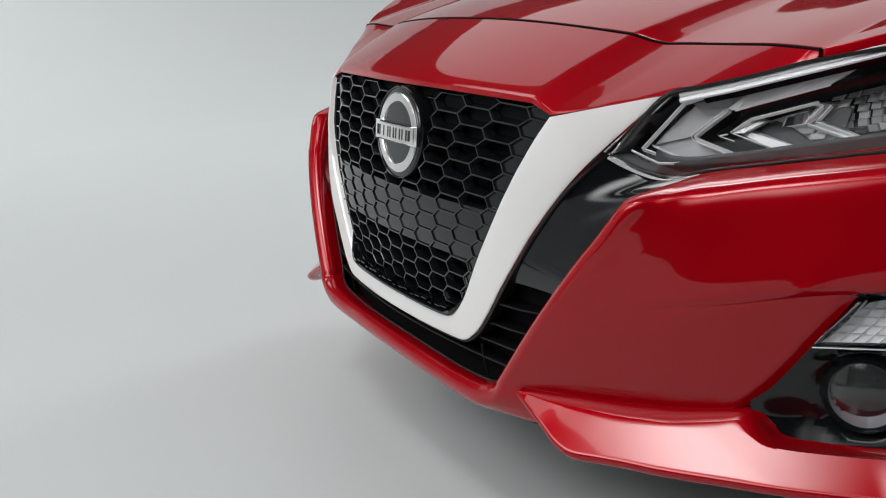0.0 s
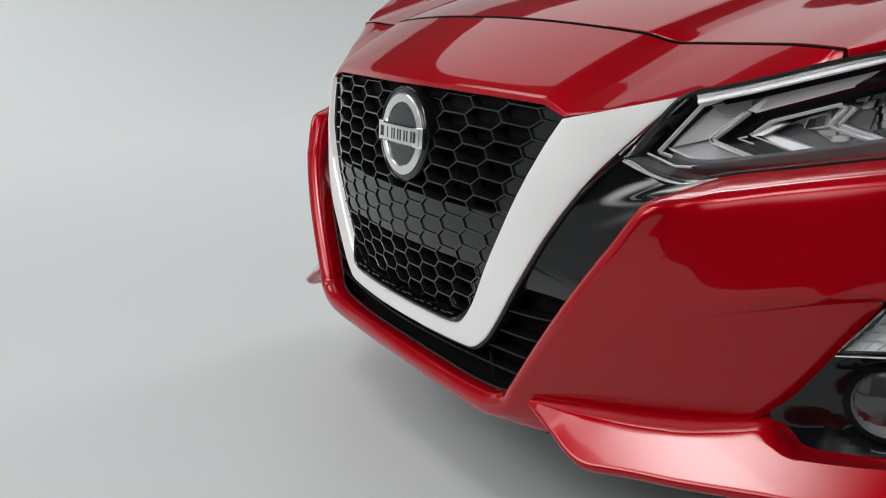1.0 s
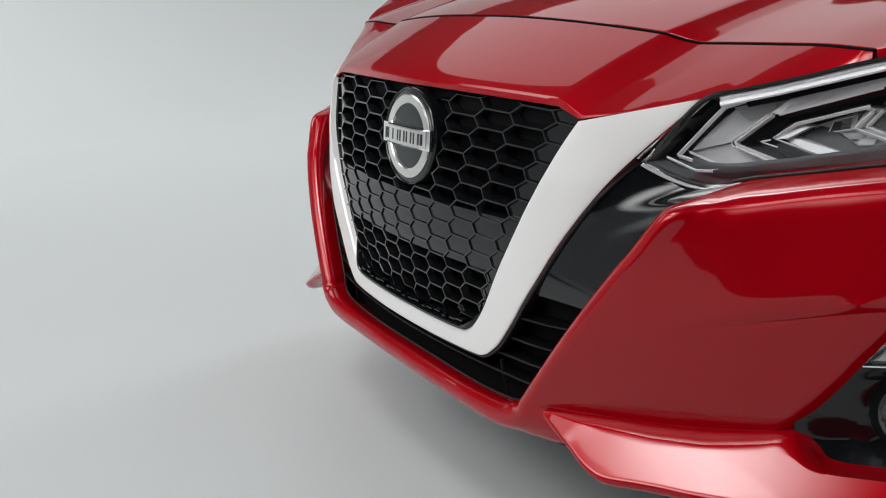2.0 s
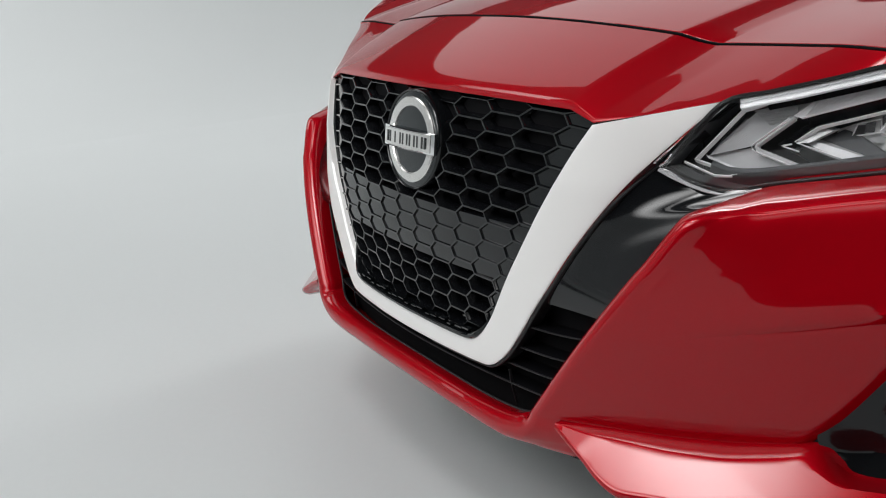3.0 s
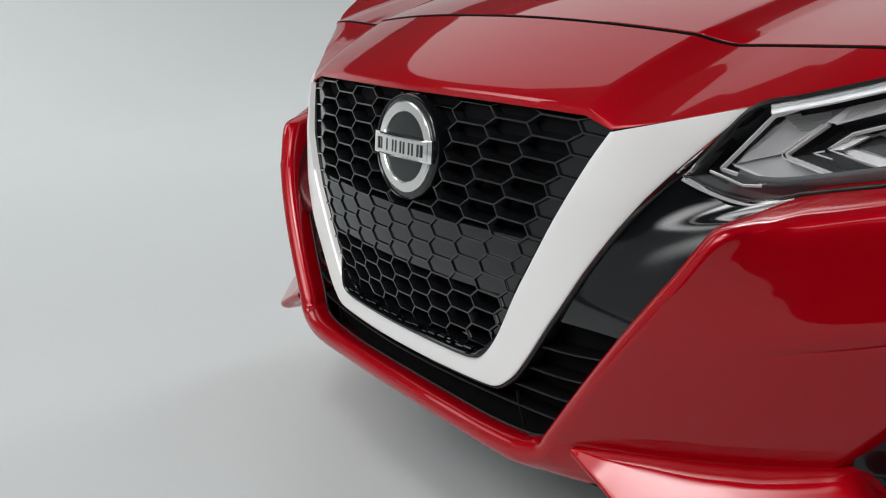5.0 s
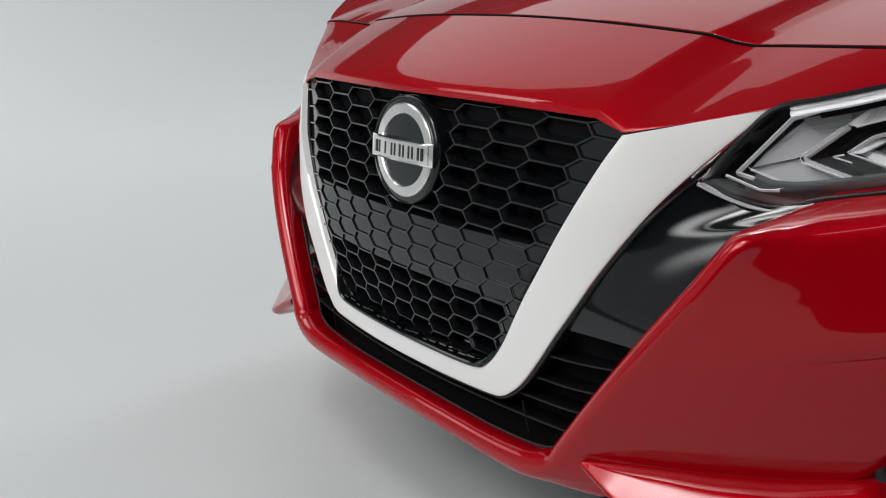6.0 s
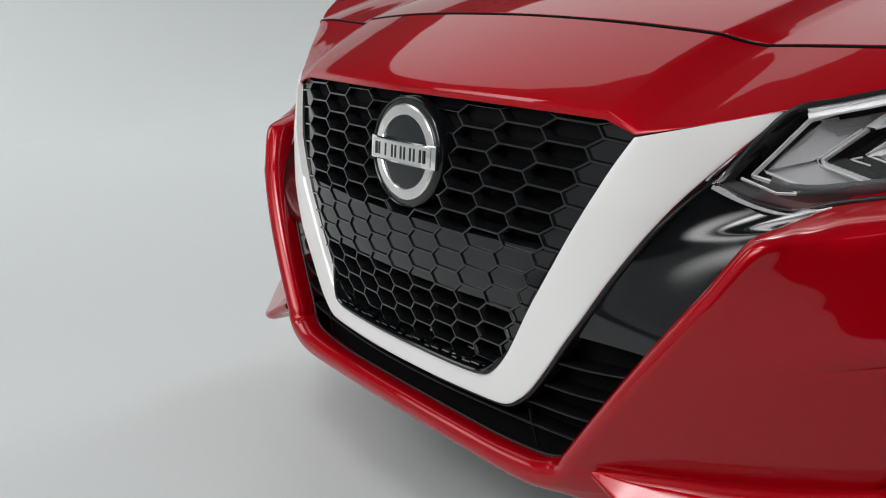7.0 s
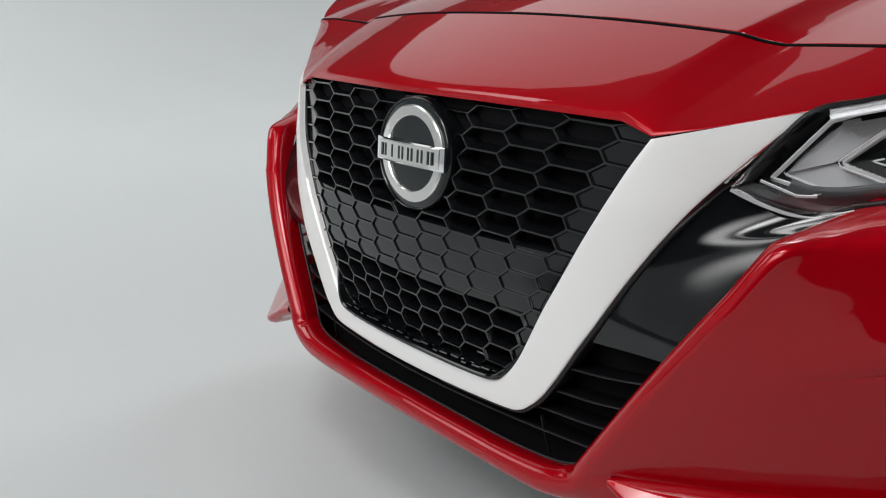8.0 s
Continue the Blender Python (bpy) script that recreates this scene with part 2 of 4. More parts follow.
CREASE = [(0.44, 0.533), (0.48, 0.560), (0.50, 0.5715), (0.515, 0.5805), (0.53, 0.5885), (0.556, 0.5985), (0.606, 0.608), (0.653, 0.6166), (0.697, 0.6253), (0.7386, 0.6334), (0.82, 0.648), (0.92, 0.664)]
FAINT = [(0.36, 0.424), (0.40, 0.435), (0.46, 0.448), (0.5205, 0.463), (0.5667, 0.4727), (0.6175, 0.4823), (0.6653, 0.493), (0.7097, 0.5005), (0.80, 0.513), (0.92, 0.53)]
FLOORLINE = [(0.30, 0.337), (0.3738, 0.336), (0.4229, 0.335), (0.4836, 0.3341), (0.5402, 0.3364), (0.589, 0.3424), (0.63, 0.348)]
POCKET = [(0.589, 0.3424), (0.602, 0.359), (0.6253, 0.3896), (0.6546, 0.4311), (0.6719, 0.4541), (0.7069, 0.4995)]
crease_z, faint_z, floorline_z = curve_z(CREASE), curve_z(FAINT), curve_z(FLOORLINE)


def corner_row(z_of, x_end, n_roll=14, n_face=70, dent=None):
    """One line over the corner: round the rolled edge beside the grille, then along the face."""
    z = 0.45
    for _ in range(30):
        z = z_of(start_x(z))
    a = math.atan(start_slope(z))
    r = EDGE_R * (1 if z < 0.54 else 1 + (z - 0.54) * 6)
    xs, ys = start_x(z), start_y(z)
    cx, cy = xs - r * math.sin(a), ys + r * math.cos(a)
    row = [Vector((cx - r * 0.94 + 0.004, cy + r * 0.34 + 0.014, z)), Vector((cx - r * 0.94 + 0.001, cy + r * 0.34 + 0.006, z))]
    for k in range(n_roll):
        q = radians(-110) + (a + radians(110)) * k / n_roll
        row.append(Vector((cx + r * math.sin(q), cy - r * math.cos(q), z)))
    for k in range(n_face + 1):
        x = xs + (x_end - xs) * (k / n_face) ** 1.15
        zz = z_of(x)
        row.append(corner(x, zz, dent(x, zz) if dent else 0.0))
    return row


INTAKE_EDGE = []


# bumper cover: corner faces, the shelf below the lamp, the chin
def bumper_cover():
    bm = bmesh.new()
    ramp = lambda x: min(1, max(0, (x - 0.49) / 0.07))
    even_ramp = lambda u: u * u * (3 - 2 * u)
    lean = lambda x: 0.024 * even_ramp(min(1, max(0, (x - 0.50) / 0.14)))
    dent = lambda x, z: 0.0006 * min(1, max(0, (x - 0.48) / 0.16)) * math.exp(-max(0, faint_z(x) - z) / 0.045)
    pocket_x = curve_z([(z, x) for x, z in POCKET])
    lower = []
    for j in range(33):
        v = j / 32
        z_of = lambda x: (1 - v) * floorline_z(min(x, 0.589)) + v * faint_z(x)
        xe = pocket_x((1 - v) * 0.3424 + v * 0.4995)
        lower.append(corner_row(z_of, xe, dent=dent))
    upper = []
    for j in range(33):
        v = j / 32
        z_of = lambda x: (1 - v) * faint_z(x) + v * crease_z(x)
        soft = max(0, (v - 0.80) / 0.20)
        row = corner_row(z_of, 0.92, n_face=90, dent=lambda x, z: (0.002 * soft**2 + 0.010 * v * v) * ramp(x + 0.02) - lean(x) * (0.3 * v / 0.10 if v < 0.10 else 0.3 - 1.3 * (1 - (1 - (v - 0.1) / 0.9) ** 2)) )
        row += [row[-1] + Vector((0.014, 0.07, 0)), row[-1] + Vector((0.022, 0.30, 0.004))]
        upper.append(row)
    grid(bm, lower)
    grid(bm, upper)
    grid(bm, [[a for a in lower[-1][-55:]], [b + Vector((0, -0.0002, 0.0006)) for b in lower[-1][-55:]]])
    hem = lower[0][14:]
    grid(bm, [[p + Vector((0, 0.0015, 0.002)) for p in hem], [p + Vector((0, 0.004, -0.004)) for p in hem], [p + Vector((0, 0.012, -0.016)) for p in hem]])
    edge = [r[-1] for r in lower]
    grid(bm, [edge, [p + Vector((0.002, 0.003, -0.001)) for p in edge], [p + Vector((0.006, 0.014, -0.003)) for p in edge]])
    # shelf below the headlamp
    crest = upper[-1][2:-2]
    inner = spline([(0.495, 0.0830, 0.573), (0.5005, 0.0860, 0.585), (0.511, 0.0940, 0.5985), (0.5225, 0.1171, 0.605), (0.5394, 0.1511, 0.6165), (0.5919, 0.1876, 0.6255), (0.6407, 0.2231, 0.6335), (0.6905, 0.2612, 0.641), (0.80, 0.385, 0.660), (0.92, 0.56, 0.680)], len(crest))
    inner = soften(inner, 6, 18)
    rows = [crest]
    crest = soften(crest, 8, 18)
    for k in range(1, 15):
        t = (k / 14) ** 1.3
        rise = 0.012 * t * (1 - t)
        rows.append([a.lerp(b, t) + Vector((0, -0.2 * rise, rise * min(1, (b - a).length / 0.06))) for a, b in zip(crest, inner)])
    rows.append([p + Vector((0, 0.012, 0.002)) for p in inner])
    rows.append([p + Vector((0, 0.035, 0.004)) for p in inner])
    grid(bm, rows)
    # ease the crest, its corner beside the grille and the faces
    weld(bm, 0.0003)
    for steps, pick in ((45, lambda q: q.x > start_x(q.z) + 0.012 and q.z > 0.36 and (q.z > 0.51 or q.x < pocket_x(min(max(q.z, 0.345), 0.499)) - 0.03)), (18, lambda q: q.z > 0.535)):
        vs = [v for v in bm.verts if pick(v.co) and not any(e.is_boundary for e in v.link_edges)]
        for _ in range(steps):
            bmesh.ops.smooth_vert(bm, verts=vs, factor=0.5, use_axis_x=True, use_axis_y=True, use_axis_z=True)
    # the faint crease under the upper face
    for v in bm.verts:
        x, z = v.co.x, v.co.z
        if 0.46 < x < 0.71 and abs(z - faint_z(x)) < 0.0021 and v.co.y < nose(x) + 0.03:
            v.co.y += 0.0016 * min(1, max(0, (x - 0.46) / 0.14))
    # chin: the rolled edge swept from the corner down and along under the intake
    join = corner_row(lambda x: floorline_z(min(x, 0.589)), 0.60)
    z0 = floorline_z(start_x(0.336))
    a0 = math.atan(start_slope(z0))
    c0 = Vector((start_x(z0) - EDGE_R * math.sin(a0), start_y(z0) + EDGE_R * math.cos(a0), z0))
    path = spline([c0 + Vector((0.0148, 0.003, 0.02)), c0, (0.334, -0.0165, 0.3215), (0.316, -0.0205, 0.3085), (0.292, -0.0240, 0.3010), (0.262, -0.0265, 0.2975), (0.20, -0.0290, 0.2960), (0.10, -0.0318, 0.2975), (0, -0.0325, 0.2985)], 120)
    k0 = min(range(120), key=lambda k: (path[k] - c0).length)
    goal = spline([(0.3725, -0.0150, 0.3362), (0.388, -0.006, 0.318), (0.398, 0.004, 0.300), (0.375, 0.000, 0.2850), (0.33, -0.006, 0.280), (0.28, -0.010, 0.2780)], 40)
    rows = []
    for k in range(k0 - 2, 120):
        t = max(0, k - k0) / (119 - k0)
        c = path[k]
        d = path[min(k + 1, 119)] - path[max(k - 1, 0)]
        n = Vector((-d.z, 0, d.x)).normalized()
        if n.dot(Vector((1, 0, -1))) < 0:
            n.negate()
        turn = min(1, max(0, k - k0) / 16)
        n = Vector((1, 0, 0)).lerp(n, turn * turn * (3 - 2 * turn)).normalized()
        R = EDGE_R * (1 - 0.22 * min(1, t / 0.5))
        q1 = a0 + (radians(95) - a0) * min(1, t / 0.42)
        row = [c + n * (-0.94 * R + 0.004) + Vector((0, 0.34 * R + 0.014, 0)), c + n * (-0.94 * R + 0.001) + Vector((0, 0.34 * R + 0.006, 0))]
        for m in range(20):
            q = radians(-110) + (q1 + radians(110)) * m / 19
            row.append(c + (n * math.sin(q) - Vector((0, math.cos(q), 0))) * R)
        end = row[-1]
        g = goal[min(39, int(t / 0.42 * 39))] if t < 0.42 else end + Vector((0, 0.012, -0.001))
        for m in range(1, 8):
            row.append(end.lerp(g, m / 7))
        row += [g + Vector((0, 0.04, -0.004)), g + Vector((0, 0.30, -0.008))]
        rows.append(row)
    grid(bm, rows)
    INTAKE_EDGE.extend([r[0].copy() for r in rows[:2:-3]] + [r[0].copy() for r in lower[1::3]] + [r[0].copy() for r in upper[:13:3]])
    bm2 = bm.copy()
    bmesh.ops.scale(bm2, verts=bm2.verts, vec=(-1, 1, 1))
    bmesh.ops.reverse_faces(bm2, faces=bm2.faces)
    me = bpy.data.meshes.new("half")
    bm2.to_mesh(me)
    bm.from_mesh(me)
    weld(bm, 0.0003)
    bmesh.ops.recalc_face_normals(bm, faces=bm.faces)
    return part("bumper_cover", bm, PAINT, car, "glossy red painted bumper cover", 40)


bumper_cover()

# splitter blades
TIP = (0.3735, -0.0190, 0.3340)
RIM = spline([TIP, (0.3971, 0.0003, 0.3353), (0.4229, 0.0178, 0.335), (0.4539, 0.0395, 0.3346), (0.4836, 0.0609, 0.3341), (0.5124, 0.082, 0.335), (0.5402, 0.1027, 0.3364), (0.5883, 0.1385, 0.3424), (0.6005, 0.1470, 0.3448), (0.6110, 0.1548, 0.3428), (0.6178, 0.1598, 0.3370), (0.6332, 0.1706, 0.3192), (0.6458, 0.1799, 0.3144), (0.6753, 0.2022, 0.3133), (0.7247, 0.2427, 0.3124), (0.80, 0.3206, 0.318), (0.90, 0.51, 0.33)], 140)
FOOT = spline([(0.3738, -0.0190, 0.3336), (0.4168, -0.0020, 0.3310), (0.4368, 0.0086, 0.3290), (0.4561, 0.0166, 0.3254), (0.4738, 0.0255, 0.3234), (0.5040, 0.0460, 0.3237), (0.5317, 0.0672, 0.3259), (0.5583, 0.0882, 0.3285), (0.5842, 0.1088, 0.3311), (0.6043, 0.1251, 0.3334), (0.6154, 0.1338, 0.3344), (0.6287, 0.1369, 0.3301), (0.6412, 0.1381, 0.3248), (0.6541, 0.1437, 0.3226), (0.6719, 0.1550, 0.3223), (0.6966, 0.1723, 0.3230), (0.7250, 0.1929, 0.3244), (0.7514, 0.2125, 0.3260), (0.7878, 0.2391, 0.3279), (0.8700, 0.3300, 0.3320), (0.9400, 0.4600, 0.3450)], 140)
LIP = spline([(0.3738, -0.0191, 0.3332), (0.4133, -0.0224, 0.3174), (0.4313, -0.0222, 0.3085), (0.4478, -0.0223, 0.3002), (0.4658, -0.0201, 0.2929), (0.4823, -0.0146, 0.2888), (0.5068, 0.0016, 0.2888), (0.5368, 0.0212, 0.2887), (0.5668, 0.0396, 0.2876), (0.5952, 0.0582, 0.2875), (0.6223, 0.0766, 0.2878), (0.6488, 0.0945, 0.2881), (0.6745, 0.1119, 0.2884), (0.6993, 0.1292, 0.2891), (0.7231, 0.1464, 0.2903), (0.7463, 0.1632, 0.2914), (0.7769, 0.1855, 0.2929), (0.8124, 0.2116, 0.2949), (0.8800, 0.3100, 0.3000), (0.9300, 0.5000, 0.3100)], 140)


SPLITTER_LINES = (RIM, FOOT, LIP)


def splitter():
    bm = bmesh.new()
    RIM, FOOT, LIP = [[p - Vector((0, 0.08 * max(0, 0.425 - p.x), 0)) for p in soften(q, 1)] for q in SPLITTER_LINES]
    rows = [[p + Vector((0, 0.008, 0.001)) for p in RIM], RIM]
    # hollow between the bumper and the blade
    for k in range(1, 11):
        t = k / 10
        row = []
        for a, b, c in zip(RIM, FOOT, LIP):
            end = b.lerp(c, 0.10)
            low = a.lerp(b, 0.55)
            low.z += 0.42 * (a.z - b.z)
            row.append(a * (1 - t) ** 2 + low * 2 * t * (1 - t) + end * t * t)
        rows.append(row)
    for k in range(2, 16):
        t = k / 16
        rows.append([a.lerp(b, t) for a, b in zip(FOOT, LIP)])
    rows.append(LIP)
    for dy, dz in ((-0.0012, -0.002), (-0.0008, -0.006), (0.003, -0.011), (0.012, -0.015), (0.06, -0.018), (0.20, -0.018)):
        rows.append([p + Vector((0, dy, dz)) for p in LIP])
    grid(bm, rows)
    towards(bm, (0.1, -0.4, 1))
    return both_sides("splitter", bm, PAINT, car, "red splitter blade under the bumper corner", 45)


splitter()


# chrome V frame
def v_frame():
    bm = bmesh.new()
    a, b = spline(V_IN, 90), spline(V_OUT, 90)
    half, flank = [], []
    for p, q in zip(a, b):
        inward = (Vector((0, 0.54)) - p).normalized()
        row = [on_grille(p, 0.034) + Vector((inward[0] * 0.013, 0, inward[1] * 0.013)), on_grille(p, 0.005) + Vector((inward[0] * 0.0015, 0, inward[1] * 0.0015)), on_grille(p, 0.0008)]
        for t in (0.03, 0.08, 0.16, 0.3, 0.5, 0.7, 0.84, 0.92, 0.97):
            row.append(on_grille(p.lerp(q, t), -0.0006 * (1 - (2 * t - 1) ** 6)))
        row += [on_grille(q, 0.0003), on_grille(q, 0.0016) + Vector((0.0006, 0, 0))]
        flank.append([row[-1], on_grille(q, 0.003) + Vector((0.0012, 0, 0)), on_grille(q, 0.008) + Vector((0.0026, 0, 0)), on_grille(q, 0.012) + Vector((0.0030, 0, 0)), on_grille(q, 0.028) + Vector((0.0030, 0, 0))])
        half.append(row)
    mirrored = [[Vector((-p.x, p.y, p.z)) for p in r] for r in reversed(half[:-1])]
    grid(bm, half + mirrored)
    for r in (half[0], mirrored[-1]):
        vs = [bm.verts.new(p) for p in r]
        bm.faces.new(vs)
    weld(bm)
    towards(bm, (0, -1, 0))
    frame_ob = part("grille_frame", bm, CHROME, car, "bright satin-chrome V-shaped grille frame", 50)
    bm = bmesh.new()
    grid(bm, flank)
    towards(bm, (1, -0.3, 0))
    both_sides("flank", bm, BRIGHT, frame_ob, "polished side wall of the frame", 50)


v_frame()


# gloss black panels between the V and the red edge
LAMP_LOW = [(0.4455, 0.0865, 0.6335), (0.467, 0.101, 0.6193), (0.4955, 0.120, 0.6094), (0.512, 0.131, 0.6085), (0.5394, 0.1505, 0.6150)]
LAMP_LEFT = [(0.4455, 0.0865, 0.6335), (0.466, 0.101, 0.662), (0.5020, 0.125, 0.7045)]


def black_panel():
    bm = bmesh.new()
    vo = [p for p in V_OUT if p[1] > 0.462]
    vo = [(0.3155, 0.462)] + vo[::-1]
    left = spline(vo, 400)
    red = []
    for z in (0.463, 0.48, 0.50, 0.52, 0.54, 0.555, 0.568):
        red.append(Vector((start_x(z) - 0.0285, start_y(z) + 0.018 + 0.024 * max(0, (z - 0.49) / 0.078) ** 2, z)))
    red += [Vector((0.5005, 0.0900, 0.5840)), Vector((0.511, 0.0985, 0.5970)), Vector((0.523, 0.121, 0.6045)), Vector(LAMP_LOW[-1])]
    a, b, c = spline(red, 70), spline([Vector(p) for p in LAMP_LOW[::-1]], 30), spline([Vector(p) for p in LAMP_LEFT], 30)
    right = a + b[1:] + c[1:]
    zs = [0.462 + (0.603 - 0.462) * i / 69 for i in range(70)] + [0.603 + 0.034 * i / 29 for i in range(1, 30)] + [0.637 + (0.704 - 0.637) * i / 29 for i in range(1, 30)]
    rows = []
    for z, q in zip(zs, right):
        p = min(left, key=lambda w: abs(w[1] - z))
        p = on_grille(p, float(np.interp(z, [0.58, 0.65, 0.704], [0.007, 0.014, 0.020])))
        w = (q - p).length
        rows.append([p.lerp(q, t) + Vector((0, 0.05 * w * t * (1 - t) + 4.0 * max(0, 0.497 - z) ** 2, 0)) for t in [k / 14 for k in range(15)]])
    grid(bm, [[r[k] for r in rows] for k in range(15)])
    towards(bm, (0.3, -1, 0.2))
    inner = [v for v in bm.verts if not any(e.is_boundary for e in v.link_edges)]
    for _ in range(40):
        bmesh.ops.smooth_vert(bm, verts=inner, factor=0.5, use_axis_x=True, use_axis_y=True, use_axis_z=True)
    return both_sides("side_panel", bm, GLOSS, car, "gloss black panel beside the grille frame", 40)


black_panel()


# lower intake: slats, backing
def intake():
    bm = bmesh.new()
    grid(bm, [[on_nose((x, z), 0.057) for x in [-0.40 + 0.80 * k / 60 for k in range(61)]] for z in (0.284, 0.31, 0.34, 0.374)])
    towards(bm, (0, -1, 0))
    thick(bm, -0.004)
    part("intake_panel", bm, VOID, car, "black moulded intake panel")
    bm = bmesh.new()
    zx = sorted((q, p) for p, q in V_OUT)
    inner_x = lambda z: float(np.interp(z, [q[0] for q in zx], [q[1] for q in zx])) - 0.012
    grid(bm, [[on_nose((inner_x(z) + (0.43 - inner_x(z)) * k / 16, z), 0.057) for k in range(17)] for z in [0.374 + 0.1 * k / 10 for k in range(11)]])
    towards(bm, (0, -1, 0))
    thick(bm, -0.004)
    both_sides("intake_panel", bm, VOID, car, "black moulded intake panel")
    for z, x0, x1 in ((0.4270, 0.296, 0.388), (0.3950, 0.273, 0.366), (0.3675, 0.242, 0.350)):
        bm = bmesh.new()
        bar(bm, [on_nose((x0 + (x1 - x0) * k / 20, z), 0.027) for k in range(21)], 0.0016, 0.0035)
        lips = both_sides("intake_slat", bm, SATIN, car, "thin black intake slat")
        bm = bmesh.new()
        bar(bm, [on_nose((x0 - 0.004 + (x1 - x0 + 0.004) * k / 20, z), 0.043) for k in range(21)], 0.0020, 0.028)
        both_sides("shelf", bm, SHELF, None, "", 35, lips)
    bm = bmesh.new()
    bar(bm, [on_nose((-0.325 + 0.65 * k / 60, 0.3400), 0.027) for k in range(61)], 0.0016, 0.0035)
    lip = part("intake_slat", bm, SATIN, car, "long black slat under the grille frame")
    bm = bmesh.new()
    bar(bm, [on_nose((-0.325 + 0.65 * k / 60, 0.3400), 0.043) for k in range(61)], 0.0020, 0.028)
    part("shelf", bm, SHELF, lip)
    # border round the opening
    bm = bmesh.new()
    line = soften(even(INTAKE_EDGE, 160), 3)
    bar(bm, line[::-1] + [Vector((-p.x, p.y, p.z)) for p in line[1:]], 0.0045, 0.0040)
    part("intake_border", bm, SATIN, car, "black border round the intake opening")
    bm = bmesh.new()
    run = spline(V_OUT[1:], 120)
    line = []
    for i, p in enumerate(run):
        d = run[min(i + 1, 119)] - run[max(i - 1, 0)]
        out = Vector((-d[1], d[0])).normalized() * (-0.0026 if -d[1] < 0 else 0.0026)
        line.append(on_grille(p + out, 0.012 + 0.02 * max(0, 1 - i / 20)))
    bar(bm, line + [Vector((-p.x, p.y, p.z)) for p in reversed(line[:-1])], 0.0040, 0.018)
    part("frame_seal", bm, SATIN, car, "thin black seal round the grille frame")
    bm = bmesh.new()
    bar(bm, [on_nose((0.246, 0.358), 0.027), on_nose((0.250, 0.337), 0.027), on_nose((0.254, 0.312), 0.030)], 0.0012, 0.004)
    both_sides("intake_rib", bm, SATIN, car, "thin black rib")
    bm = bmesh.new()
    grid(bm, [[on_nose((x, z), 0.085) for x in [-0.46 + 0.92 * k / 40 for k in range(41)]] for z in (0.29, 0.40, 0.50, 0.60, 0.70)])
    towards(bm, (0, -1, 0))
    thick(bm, -0.01)
    part("grille_backing", bm, VOID, car, "matt black backing behind the grille")


intake()


# hexagonal grille
def cell_at(a, b):
    zz = 0.672 - 0.0246 * b
    x = 0.0712 * a * zz / 0.668 - 0.002
    return x, zz - 0.09 * x * x


def on_mesh(p, d=0.0):
    # the cells end at the frame and under the nose panel
    z = max(p[1], 0.3905)
    x = max(-v_inner_x(z) - 0.001, min(v_inner_x(z) + 0.001, p[0]))
    z = min(z, 0.7005 - 0.08 * x * x)
    y = float(np.interp(z, [0.36, 0.40, 0.45, 0.48, 0.50, 0.54, 0.57, 0.60, 0.62, 0.67, 0.72], [-0.0165, -0.0165, -0.0185, -0.0190, -0.0180, -0.0145, -0.0115, -0.0044, 0.001, 0.0145, 0.028])) + 0.23 * x * x
    # tucked in behind the emblem
    out = max(0.0670 - math.hypot(x / 1.15, z - 0.6305), 0)
    return Vector((x, y + d + 0.016 * min(1, out / 0.003), z))


def v_inner_x(z):
    pts = sorted((q, p) for p, q in V_IN[:10])
    return float(np.interp(z, [p[0] for p in pts], [p[1] for p in pts]))


